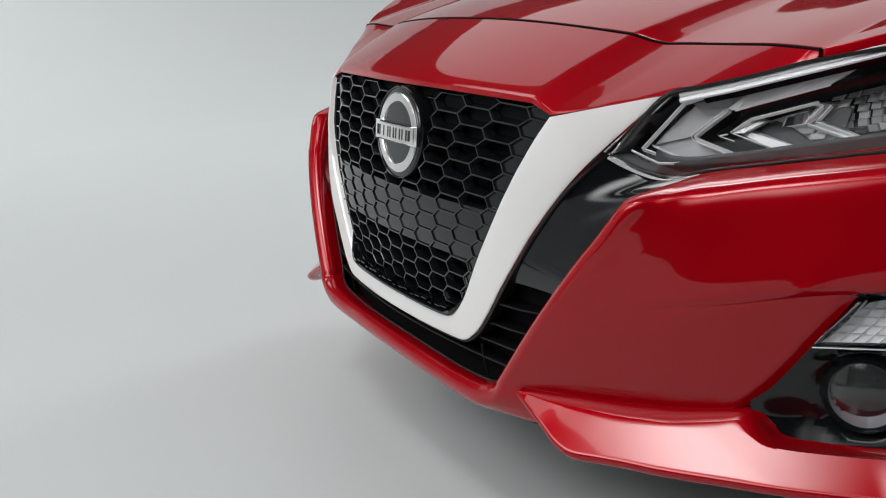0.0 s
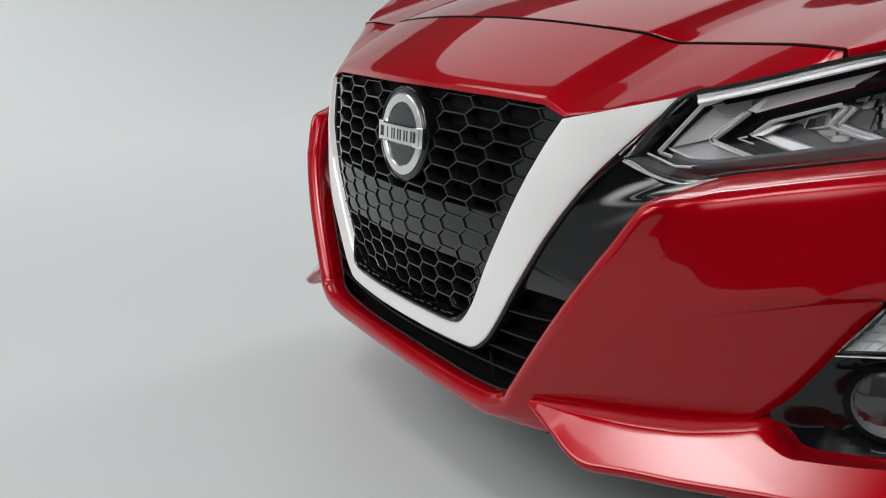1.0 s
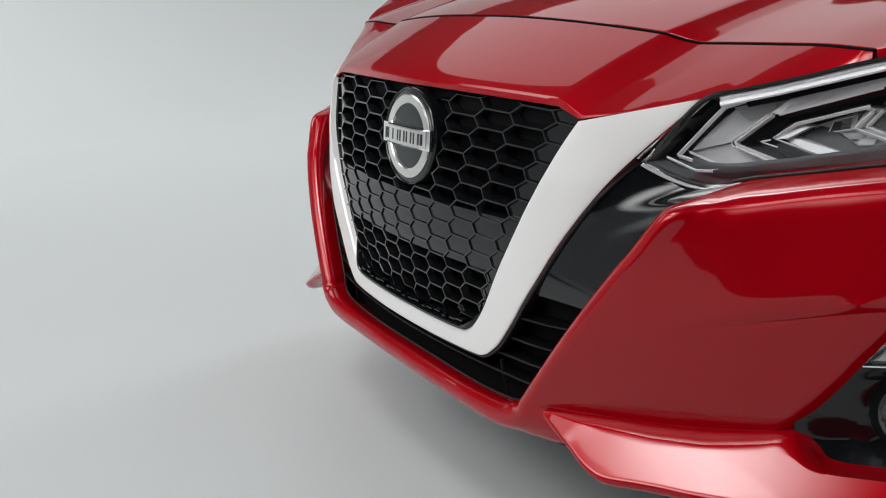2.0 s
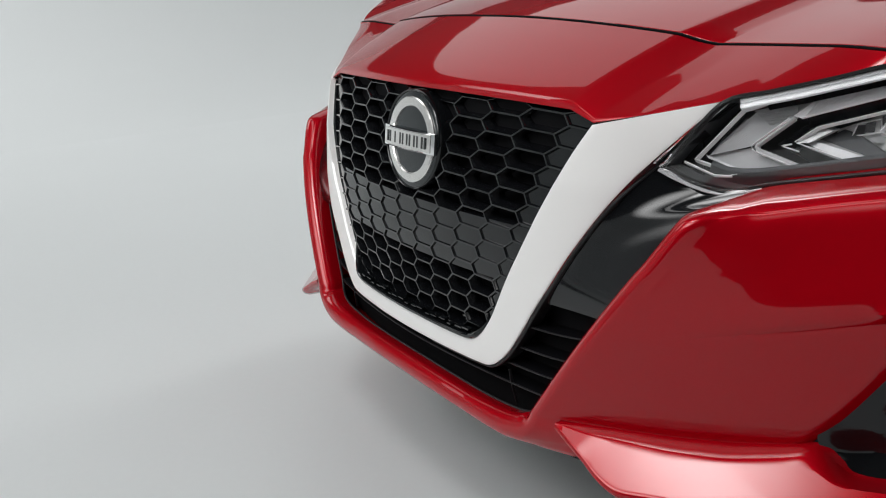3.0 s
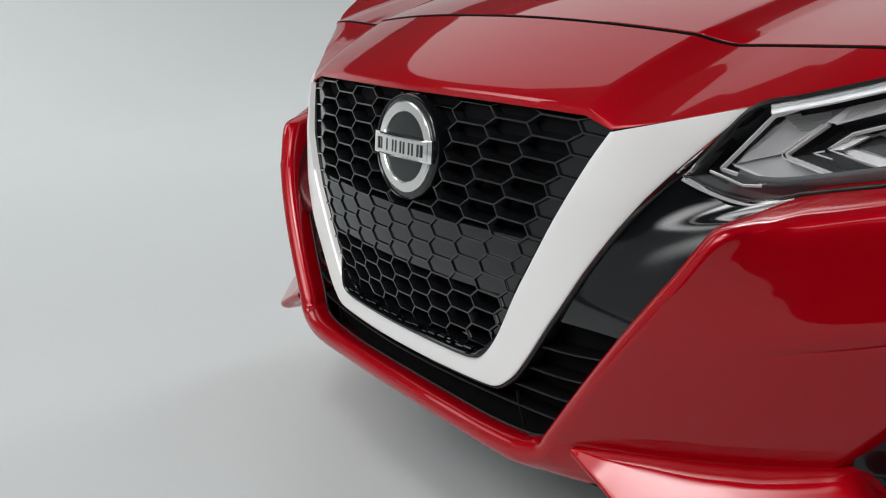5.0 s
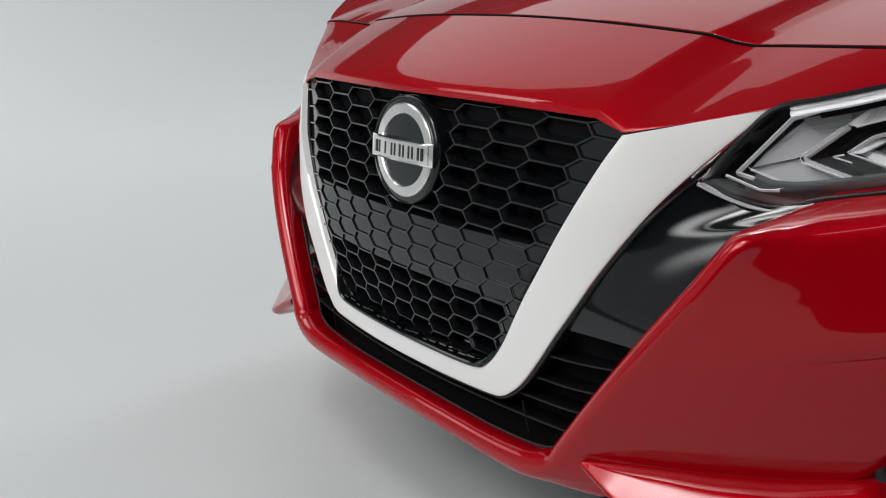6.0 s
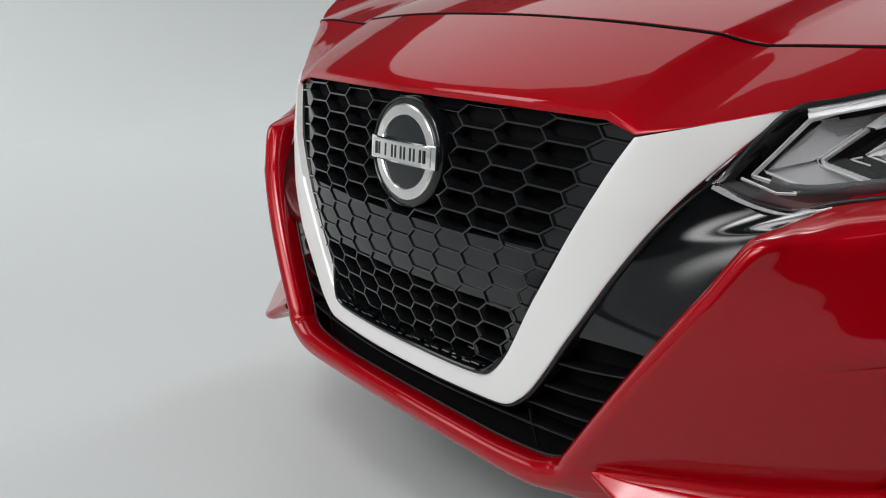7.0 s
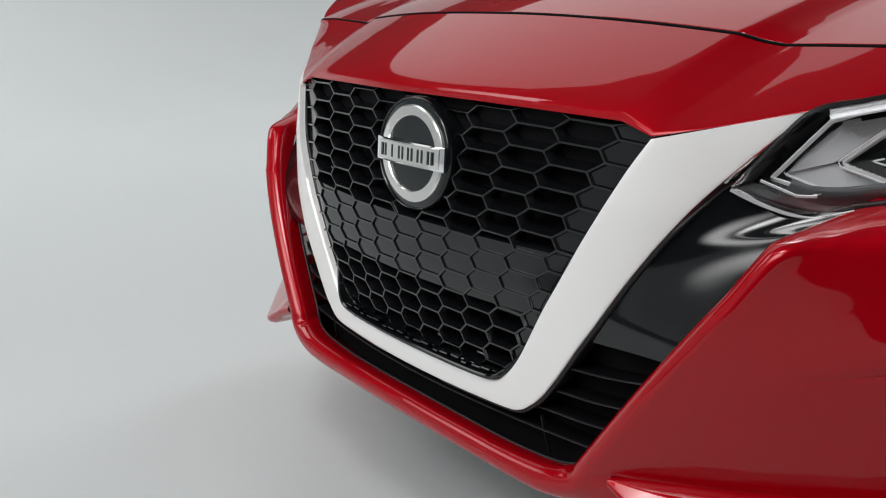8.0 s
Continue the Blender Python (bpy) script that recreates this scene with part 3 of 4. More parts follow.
def grille():
    g = new("grille")
    g.parent = car
    tagged(g, "gloss black honeycomb grille")
    lattice, caps = bmesh.new(), []
    for k in range(-6, 7):
        for j in range(-3, 14):
            b = j + (0.0 if k % 2 else 0.5)
            cx, cz = cell_at(k, b)
            if cz < 0.378 or cz > 0.706 or abs(cx) - 0.045 > v_inner_x(cz):
                continue
            if math.hypot(cx, cz - 0.63) < 0.045:
                continue
            outline = [(k - 0.615, b), (k - 0.385, b - 0.5), (k + 0.385, b - 0.5), (k + 0.615, b), (k + 0.385, b + 0.5), (k - 0.385, b + 0.5)]
            V = [Vector(cell_at(*q)) for q in outline]
            c = sum(V, Vector((0, 0))) / 6

            def inset(t):
                out = []
                for i in range(6):
                    p, q, r = V[i - 1], V[i], V[(i + 1) % 6]
                    n1 = Vector((-(q - p).y, (q - p).x)).normalized()
                    n2 = Vector((-(r - q).y, (r - q).x)).normalized()
                    if n1.dot(c - q) < 0:
                        n1.negate()
                    if n2.dot(c - q) < 0:
                        n2.negate()
                    m = (n1 + n2).normalized()
                    out.append(q + m * t / max(m.dot(n1), 0.3))
                return out

            front, lip, deep = inset(0.0), inset(0.0011), inset(0.0018)
            rows = [[on_mesh(p, 0.0) for p in front], [on_mesh(p, 0.0002) for p in lip], [on_mesh(p, 0.0018) for p in deep], [on_mesh(p, 0.020) for p in inset(0.0042)]]
            grid(lattice, rows, closed=True)
            if max(abs(p[0]) - v_inner_x(p[1]) for p in V) > -0.004 and 0.40 < cz < 0.69:
                cap = bmesh.new()
                rim = [on_mesh(p, 0.0034) for p in inset(0.0018)]
                hub = cap.verts.new(sum(rim, Vector()) / 6)
                ring = [cap.verts.new(p) for p in rim]
                back = [cap.verts.new(p + Vector((0, 0.002, 0))) for p in rim]
                for i in range(6):
                    cap.faces.new((hub, ring[i], ring[(i + 1) % 6]))
                    cap.faces.new((ring[i], back[i], back[(i + 1) % 6], ring[(i + 1) % 6]))
                bmesh.ops.recalc_face_normals(cap, faces=cap.faces)
                towards(cap, (0, -1, 0))
                caps.append(cap)
    weld(lattice, 0.0003)
    bmesh.ops.recalc_face_normals(lattice, faces=lattice.faces)
    part("lattice", lattice, GRID, g, "moulded black honeycomb lattice", 25)
    # blanking plate: a level band close behind the cells, with a rolled upper and lower edge
    bm = bmesh.new()
    levels = [(0.4735, 0.020), (0.4738, 0.0040)] + [(0.4745 + 0.0750 * k / 12, 0.0025) for k in range(13)] + [(0.5502, 0.0040), (0.5505, 0.020)]
    rows = []
    for z, d in levels:
        w = v_inner_x(z) - 0.012
        rows.append([Vector((x, float(on_mesh((x, z)).y) + d, z)) for x in [-w + 2 * w * k / 60 for k in range(61)]])
    grid(bm, rows)
    towards(bm, (0, -1, 0))
    part("blanking_plate", bm, GLOSS, g, "gloss black plate behind the middle cells", 30)
    # plates that close the outermost cells beside the frame
    for bm in caps:
        part("edge_plate", bm, GLOSS, g, "gloss black plate closing an outer cell", 60)
    # gasket with small clips along the lower inside edge of the frame
    bm = bmesh.new()
    foot = spline(V_IN[1:], 160)
    inside = lambda p, o: p + (Vector((0, 0.50)) - p).normalized() * o
    line = [on_grille(inside(p, 0.0040), float(np.interp(p[1], [0.390, 0.43], [0.004, 0.019]))) for p in foot]
    bar(bm, line + [Vector((-p.x, p.y, p.z)) for p in reversed(line[:-1])], 0.0060, 0.016)
    gasket = part("gasket", bm, GLOSS, g, "black moulded gasket inside the frame", 40)
    for k in range(-8, 9):
        bm = bmesh.new()
        x = 0.0205 * k + 0.003 * (k % 2)
        z = 0.3910 + 0.0016 * (k % 3)
        w = 0.0045 + 0.0030 * (k * k % 3)
        bar(bm, [on_grille((x - w, z), 0.003), on_grille((x + w, z), 0.003)], 0.0026, 0.008)
        part("clip", bm, GLOSS, gasket)
    # rim that follows the inside of the V
    bm = bmesh.new()
    a = spline(V_IN, 80)
    half = []
    for p in a:
        q = Vector((p[0], p[1]))
        c = Vector((0, 0.56))
        n = (c - q).normalized()
        half.append([on_grille(q, 0.012), on_grille(q + n * 0.004, 0.010), on_grille(q + n * 0.008, 0.013), on_grille(q + n * 0.009, 0.035)])
    mirrored = [[Vector((-p.x, p.y, p.z)) for p in r] for r in reversed(half[:-1])]
    grid(bm, half + mirrored)
    towards(bm, (0, -1, 0))
    part("grille_rim", bm, GLOSS, g, "gloss black rim", 40)


grille()


# emblem
def emblem():
    e = new("emblem")
    e.parent = car
    tagged(e, "round silver emblem on a dark disc")
    turn = Matrix.Translation((0.0055, -0.004, 0.6300)) @ Matrix.Rotation(radians(-8), 4, "X")

    def lathe(profile, n=72):
        bm = bmesh.new()
        rows = [[turn @ Vector((1.17 * r * math.cos(q), y, r * math.sin(q))) for q in [2 * math.pi * k / n for k in range(n)]] for r, y in profile]
        grid(bm, rows, closed=True)
        bmesh.ops.recalc_face_normals(bm, faces=bm.faces)
        return bm

    bm = lathe([(0.0005, 0.0035), (0.02, 0.0035), (0.045, 0.0036), (0.062, 0.0042), (0.0680, 0.0052), (0.0680, 0.060)])
    towards(bm, (0, -1, 0))
    part("disc", bm, DARKFACE, e, "dark gloss disc", 50)
    bm = lathe([(0.0672, 0.0060), (0.0678, 0.0036), (0.0692, 0.0028), (0.0707, 0.0042), (0.0713, 0.0075), (0.0713, 0.016), (0.0710, 0.060)])
    part("disc_rim", bm, GLOSS, e, "gloss black rim", 50)
    bm = lathe([(0.0465, 0.0048), (0.0470, 0.0018), (0.0485, 0.0004), (0.0585, 0.0008), (0.0605, 0.0022), (0.0612, 0.0062), (0.0465, 0.0062), (0.0465, 0.0048)])
    part("ring", bm, WHITEFACE, e, "silver ring", 30)

    def block(x0, x1, z0, z1, y0, y1, c, bow=0.0):
        bm = bmesh.new()
        rows = []
        n = 13
        for i in range(n):
            x = x0 + (x1 - x0) * i / (n - 1)
            f = bow * (2 * i / (n - 1) - 1) ** 2
            e = c if i in (0, n - 1) else 0
            rows.append([turn @ Vector((x, y + f, z)) for y, z in ((y1, z0), (y0 + c, z0), (y0 + e, z0 + c), (y0 + e, z1 - c), (y0 + c, z1), (y1, z1))])
        vs, _ = grid(bm, rows, closed=True)
        bm.faces.new(vs[0])
        bm.faces.new(vs[-1])
        bmesh.ops.recalc_face_normals(bm, faces=bm.faces)
        return bm

    part("bar", block(-0.0770, 0.0770, -0.0145, 0.0145, -0.0065, 0.006, 0.0018, 0.004), BRIGHT, e, "bright chrome bar", 30)
    part("bar_face", block(-0.0690, 0.0690, -0.0122, 0.0122, -0.0072, -0.005, 0.0005, 0.0032), WHITEFACE, e, "silver bar face", 30)
    for i in range(6):
        x = -0.0535 + 0.0214 * i
        for o in (-0.0042, 0.0042) if i != 1 else (0.0,):
            u, w = x + o, 0.0021
            part("mark", block(u - w, u + w, -0.0080, 0.0080, -0.0077 + 0.0032 * (u / 0.0645) ** 2, -0.0060, 0.0003), DARKFACE, e, "plain dark mark", 30)


emblem()


# nose panel and bonnet
def lip_line(x):
    return Vector((x, 0.0153 + 0.25 * x * x, 0.7025 - 0.08 * x * x))


def seam_line(x):
    return Vector((x, 0.148 + 0.2087 * x * x, 0.786 - 0.1528 * x * x))


EDGE = [(0.377, 0.0455, 0.6815), (0.4277, 0.0750, 0.6905), (0.459, 0.0960, 0.6965), (0.5086, 0.1293, 0.7074), (0.541, 0.1517, 0.7165), (0.592, 0.1877, 0.7289), (0.6304, 0.2155, 0.7398), (0.6386, 0.2216, 0.7430)]
SEAM_OUT = [(0.369, 0.1764, 0.7652), (0.392, 0.1880, 0.7570), (0.412, 0.1950, 0.7530), (0.45, 0.2040, 0.7530), (0.52, 0.2110, 0.7535), (0.58, 0.2165, 0.7535), (0.6386, 0.2225, 0.7500)]
SWEEP_S = [0.0, 0.006, 0.02, 0.05, 0.10, 0.20, 0.35, 0.50, 0.70, 0.85, 1.0]
SWEEP_G = [0.0, 0.055, 0.105, 0.155, 0.222, 0.333, 0.478, 0.610, 0.775, 0.890, 1.0]
_sweep = spline(list(zip(SWEEP_S, SWEEP_G)), 400)
NOSE_ROWS = []


def nose_profile(lo, hi, n=34, sharp=0.0):
    """From the lip up and back to the shut line."""
    prof = [lo + Vector((0, 0.03, 0.004)), lo + Vector((0, 0.0016, -0.0006))]
    for k in range(n):
        i = int(399 * (k / (n - 1)) ** 1.6)
        s, g = _sweep[i]
        g += (s - g) * sharp
        prof.append(Vector((lo.x + (hi.x - lo.x) * s, lo.y + (hi.y - lo.y) * s, lo.z + (hi.z - lo.z) * g)))
    prof += [hi + Vector((0, 0.0012, -0.0015)), hi + Vector((0, 0.0014, -0.014))]
    return prof


def nose_panel():
    bm = bmesh.new()
    half = []
    for k in range(45):
        f = 1 - (1 - k / 44) ** 1.0
        half.append(nose_profile(lip_line(0.337 * f), seam_line(0.369 * f)))
    # beyond the ridge: a strip that falls to a hollow line, then the plane over the lamp
    edge, seam = [Vector(p) for p in EDGE], [Vector(p) for p in SEAM_OUT]
    corner_lo = lip_line(0.337)
    e1, s1 = spline([corner_lo, corner_lo.lerp(edge[0], 0.5) + Vector((0, -0.001, 0.0005)), edge[0]], 10), spline(seam[:3], 10)
    e2, s2 = spline(edge, 40), spline(seam[2:], 40)
    pairs = list(zip(e1, s1))[1:] + list(zip(e2, s2))[1:]
    for k, (lo, hi) in enumerate(pairs):
        half.append(nose_profile(lo, hi, sharp=0.9 * min(1, k / 14)))
    NOSE_ROWS.extend(half)
    mirrored = [[Vector((-p.x, p.y, p.z)) for p in r] for r in reversed(half[1:])]
    grid(bm, mirrored + half)
    bmesh.ops.recalc_face_normals(bm, faces=bm.faces)
    towards(bm, (0, -0.4, 1))
    part("nose_panel", bm, PAINT, car, "glossy red nose panel over the grille", 42)


nose_panel()


BONNET_EDGE = []


def bonnet():
    bm = bmesh.new()
    half, starts = [], []
    for row in NOSE_ROWS:
        p, q = row[-3], row[-8]
        d = (p - q).normalized()
        drift = d.x / max(d.y, 0.05)
        starts.append((p + Vector((drift * 0.005, 0.0055, 0.0028)), min(0.30, d.z / max(d.y, 0.05)), drift))
    # past the nose panel the edge runs on above the lamp
    end, slope, drift = starts[-1]
    for p in spline([end, (0.672, 0.2520, 0.7610), (0.715, 0.292, 0.7730), (0.79, 0.37, 0.793), (0.86, 0.48, 0.81)], 30)[1:]:
        starts.append((p, slope, drift))
    BONNET_EDGE.extend(q for q, _, _ in starts[-30:])
    for p, slope, drift in starts:
        prof = [p + Vector((0, 0.001, -0.016)), p + Vector((0, 0, -0.0020)), p + Vector((0, 0.0012, 0))]
        x, y, z = p
        for k in range(1, 31):
            step = 1.05 / 30
            t = k / 30
            y += step
            z += step * (slope * math.exp(-6.0 * t) + 0.13 * (1 - math.exp(-6.0 * t)))
            x += step * min(0.35, drift) * 0.25 * math.exp(-1.0 * t)
            prof.append(Vector((x, y, z)))
        half.append(prof)
    mirrored = [[Vector((-q.x, q.y, q.z)) for q in r] for r in reversed(half[1:])]
    grid(bm, mirrored + half)
    bmesh.ops.recalc_face_normals(bm, faces=bm.faces)
    towards(bm, (0, -0.2, 1))
    part("bonnet", bm, PAINT, car, "glossy red bonnet behind a dark shut line", 42)


bonnet()


def gap_strip():
    """Black strip along the shut line, put in for the gap's shade."""
    line = []
    for row in NOSE_ROWS:
        p = row[-3]
        line.append(p + Vector((0, 0.0038, 0.0010)))
    line = [Vector((-p.x, p.y, p.z)) for p in reversed(line[1:])] + line
    bm = bmesh.new()
    bar(bm, line, 0.0030, 0.0034)
    part("gap_strip", bm, VOID, car, "black strip standing in for shade in the shut line")


gap_strip()

# black sheet lower in the shut line, also in place of shade
bm = bmesh.new()
seal = [[row[-3] + Vector((0, 0.0012, -0.0030)), row[-3] + Vector((0, 0.0036, -0.0024)), row[-3] + Vector((0, 0.0066, -0.0010))] for row in NOSE_ROWS]
grid(bm, [[Vector((-q.x, q.y, q.z)) for q in r] for r in reversed(seal[1:])] + seal)
towards(bm, (0, -0.2, 1))
part("shut_line_dark", bm, VOID, car, "black sheet standing in for shade in the bonnet gap")


# headlamps
def on_lamp(p, d=0.0):
    return Vector((p[0], nose(p[0]) + 0.047 + d, p[1]))


LAMP_TOP = [(0.5020, 0.7045), (0.541, 0.7150), (0.592, 0.7275), (0.6304, 0.7385), (0.6884, 0.7500), (0.80, 0.772)]
LAMP_BOT = [(0.4455, 0.6335), (0.467, 0.6195), (0.4955, 0.6098), (0.5124, 0.6095), (0.5398, 0.6172), (0.5919, 0.6258), (0.6407, 0.6336), (0.6905, 0.6409), (0.80, 0.660)]


def lamp_rows(d, shrink=0.0, n=50, m=16):
    top, low = spline([(0.4455, 0.6340), (0.466, 0.662)] + LAMP_TOP, n), spline(LAMP_BOT, n)
    rows = []
    for j in range(m):
        t = shrink + (1 - 2 * shrink) * j / (m - 1)
        rows.append([on_lamp(a.lerp(b, t), d - 0.004 * math.sin(math.pi * t)) for a, b in zip(low, top)])
    return rows


def ribbon(points, d, w, h, n=60):
    """A lamp strip along points (x, z), d behind the lens, w wide in front view and h deep."""
    bm = bmesh.new()
    bar(bm, even([on_lamp(p, d) for p in points], n), w, h, up=(0.24, -0.57, 0.78))
    return bm


def facet(points, d, t=0.004, rise=0.0):
    """A thin plate in front view; rise leans its top towards the lens (minus: away)."""
    bm = bmesh.new()
    n = len(points)
    mid = sum(p[1] for p in points) / n
    a = [bm.verts.new(on_lamp(p, d - rise * (p[1] - mid))) for p in points]
    b = [bm.verts.new(on_lamp(p, d + t - rise * (p[1] - mid))) for p in points]
    bm.faces.new(a)
    bm.faces.new(b[::-1])
    for i in range(n):
        bm.faces.new((a[i], b[i], b[(i + 1) % n], a[(i + 1) % n]))
    bmesh.ops.recalc_face_normals(bm, faces=bm.faces)
    return bm


def headlamps():
    heads = []
    for _ in (0, 1):
        h = new("headlamp")
        h.parent = car
        tagged(h, "slim headlamp with angular light strips behind a clear lens")
        heads.append(h)
    heads[1].location = (0, 0.025, -0.025)

    def add(name, bm, mat, label="", smooth=30):
        return both_sides(name, bm, mat, None, label, smooth, heads)

    bm = bmesh.new()
    grid(bm, lamp_rows(0.0))
    towards(bm, (0.4, -1, 0))
    thick(bm, -0.0025)
    for ob in add("lens", bm, GLASS, "clear lens", 40):
        ob.visible_shadow = False
    bm = bmesh.new()
    face = lamp_rows(0.13, 0.03)
    front = lamp_rows(0.004, 0.0)
    grid(bm, face)
    grid(bm, [front[0], face[0]])
    grid(bm, [front[-1], face[-1]])
    grid(bm, [[r[0] for r in front], [r[0] for r in face]])
    grid(bm, [[r[-1] for r in front], [r[-1] for r in face]])
    weld(bm)
    towards(bm, (0.4, -1, 0))
    add("housing", bm, HOUSING, "dark grey lamp housing", 30)
    rim = [r for r in lamp_rows(0.002)]
    loop = [p for p in rim[0]] + [r[-1] for r in rim[1:]] + rim[-1][::-1][1:] + [r[0] for r in rim[::-1][1:]]
    bm = bmesh.new()
    bar(bm, loop, 0.0045, 0.008)
    add("seal", bm, SATIN, "black seal round the lens")
    # black sheet put in for the shaded gap between the lens and the bonnet
    bm = bmesh.new()
    low = spline([on_lamp(p, 0.004) for p in LAMP_TOP[3:] + [(0.86, 0.784)]], 30)
    grid(bm, [low, [q + Vector((0, 0.012, -0.006)) for q in BONNET_EDGE], [q + Vector((0, 0.05, -0.004)) for q in BONNET_EDGE]])
    towards(bm, (0, -1, 1))
    add("filler", bm, SATIN, "black sheet standing in for the shaded gap above the lens")
    # dark wedge with a thin bright edge, then the boomerang that runs on as a band along the top
    add("wedge", facet([(0.4622, 0.6390), (0.4895, 0.6241), (0.5000, 0.6238), (0.4680, 0.6400), (0.5060, 0.6930), (0.5080, 0.7020), (0.5000, 0.6960)], 0.026, 0.003), GLOSS, "gloss black wedge")
    add("wedge_edge", ribbon([(0.4622, 0.6390), (0.4895, 0.6241), (0.5047, 0.6238)], 0.005, 0.0011, 0.004, 40), STRIP, "thin edge with its glint painted white")
    outer = [(0.4985, 0.6232), (0.4617, 0.6380), (0.5055, 0.6931), (0.5121, 0.6950), (0.5241, 0.6998)]
    add("light_strip", ribbon(outer, 0.022, 0.0018, 0.006, 90), STRIP, "white light guide strip")
    add("strip_foot", facet([(0.4890, 0.6266), (0.4960, 0.6275), (0.5085, 0.6236), (0.4945, 0.6226)], 0.0215, rise=-0.4), STRIP, "bright foot of the strip")
    band = [(0.5130, 0.6985), (0.5292, 0.7025), (0.5592, 0.7094), (0.5845, 0.7163), (0.6091, 0.7230), (0.6328, 0.7296), (0.6558, 0.7360), (0.6856, 0.7446), (0.74, 0.7590), (0.79, 0.769)]
    # white colour stands in for the softbox mirrored along the band
    add("top_band", ribbon(band, 0.004, 0.0072, 0.005), STRIP, "upper light guide, its reflection painted white")
    add("band_groove", ribbon([(x, z + 0.0060) for x, z in band], 0.0035, 0.0040, 0.005), PALE, "grey groove above the guide")
    add("band_edge", ribbon([(0.5133, 0.7048), (0.5343, 0.7098), (0.5882, 0.7245), (0.6362, 0.7382), (0.6885, 0.7525), (0.74, 0.7650), (0.79, 0.776)], 0.003, 0.0012, 0.004), STRIP, "thin edge with its glint painted white")
    add("top_bezel", ribbon([(x, z - 0.0044) for x, z in band[1:]], 0.015, 0.0026, 0.012), GLOSS, "dark bezel under the guide")
    # grey fields inside the boomerang, with fine ribs along its edge
    add("grey_field", facet([(0.4653, 0.6414), (0.5087, 0.6905), (0.5261, 0.6960), (0.5620, 0.7040), (0.5356, 0.6832), (0.5037, 0.6521)], 0.034, rise=-0.15), GREYLAMP, "satin grey field")
    add("grey_field", facet([(0.4639, 0.6411), (0.5023, 0.6505), (0.5094, 0.6432), (0.5499, 0.6245), (0.4894, 0.6198)], 0.0335, rise=-0.12), GREYLAMP, "satin grey field")
    for i in range(40):
        t = i / 39
        p = (0.4690 + 0.0320 * t, 0.6445 + 0.0380 * t)
        add("field_rib", ribbon([p, (p[0] + 0.0034, p[1] - 0.0022)], 0.0312, 0.0003, 0.0010, 3), GREYLAMP)
    for i in range(18):
        t = i / 17
        x0, z0 = 0.4680 + 0.0370 * t, 0.6436 - 0.0190 * t
        add("foot_rib", ribbon([(x0, z0), (x0 + 0.0030, z0 - 0.0042)], 0.0270, 0.0011, 0.002, 3), STRIP)
    for i in range(9):
        t = i / 8
        x0, z0 = 0.5090 + 0.012 * t, 0.6905 - 0.0135 * t
        add("field_rib", ribbon([(x0, z0), (x0 + 0.036 - 0.012 * t, z0 + 0.0085 - 0.002 * t)], 0.0300, 0.0004, 0.002, 6), GREYLAMP)
    # inner boomerang: a pale clear guide with a bright edge
    second = [(0.5437, 0.6837), (0.5115, 0.6542), (0.5131, 0.6489), (0.5549, 0.6284)]
    add("inner_strip", ribbon([(x + 0.0022, z) for x, z in second], 0.025, 0.0046, 0.006), GREYLAMP, "dim inner strip")
    add("inner_edge", ribbon([(x - 0.0002, z + 0.0004) for x, z in second], 0.0215, 0.0009, 0.003), STRIP, "thin bright edge")
    for i in range(9):
        t = i / 8
        x0, z0 = 0.5150 + 0.036 * t, 0.6490 - 0.018 * t
        add("guide_rib", ribbon([(x0, z0), (x0 + 0.0030, z0 + 0.0034)], 0.0235, 0.0005, 0.0015, 3), PALE)
    # indicator with fine ribs
    turn = [(0.5432, 0.6858), (0.5606, 0.7016), (0.6007, 0.7128), (0.6481, 0.7276), (0.6540, 0.7290), (0.6343, 0.7114), (0.5909, 0.6974), (0.5501, 0.6838)]
    add("indicator", facet(turn, 0.027, 0.006, rise=-0.02), STRIP, "ribbed clear indicator")
    for i in range(34):
        t = i / 33
        x0, z0 = 0.5540 + 0.0800 * t, 0.6860 + 0.0258 * t
        x1, z1 = 0.5630 + 0.0880 * t, 0.7010 + 0.0262 * t
        add("indicator_rib", ribbon([(x0, z0), (x0 * 0.6 + x1 * 0.4 + 0.0012, z0 * 0.6 + z1 * 0.4), (x1, z1)], 0.0255, 0.0008, 0.002, 5), PALE)
    add("indicator_edge", ribbon([(0.5501, 0.6836), (0.5909, 0.6968), (0.6343, 0.7108)], 0.0265, 0.0014, 0.003), STRIP, "thin edge with its glint painted white")
    # black surround of the modules
    add("module_surround", facet([(0.5248, 0.6545), (0.5517, 0.6768), (0.5605, 0.6794), (0.5474, 0.6665), (0.5400, 0.6560)], 0.036, 0.010), GLOSS, "gloss black surround")
    add("module_surround", facet([(0.5248, 0.6545), (0.5400, 0.6560), (0.5682, 0.6406), (0.5912, 0.6344), (0.5630, 0.6280)], 0.0362, 0.010), GLOSS, "gloss black surround")
    add("surround_edge", ribbon([(0.5440, 0.6470), (0.5290, 0.6530), (0.5380, 0.6552)], 0.0345, 0.0009, 0.002, 12), STRIP, "thin edge with its glint painted white")
    roof = [(0.5517, 0.6762), (0.5683, 0.6830), (0.6227, 0.7000), (0.6767, 0.7160), (0.72, 0.7285)]
    add("divider", ribbon([(x, z + 0.0025) for x, z in roof], 0.036, 0.0075, 0.02), GLOSS, "gloss black divider")
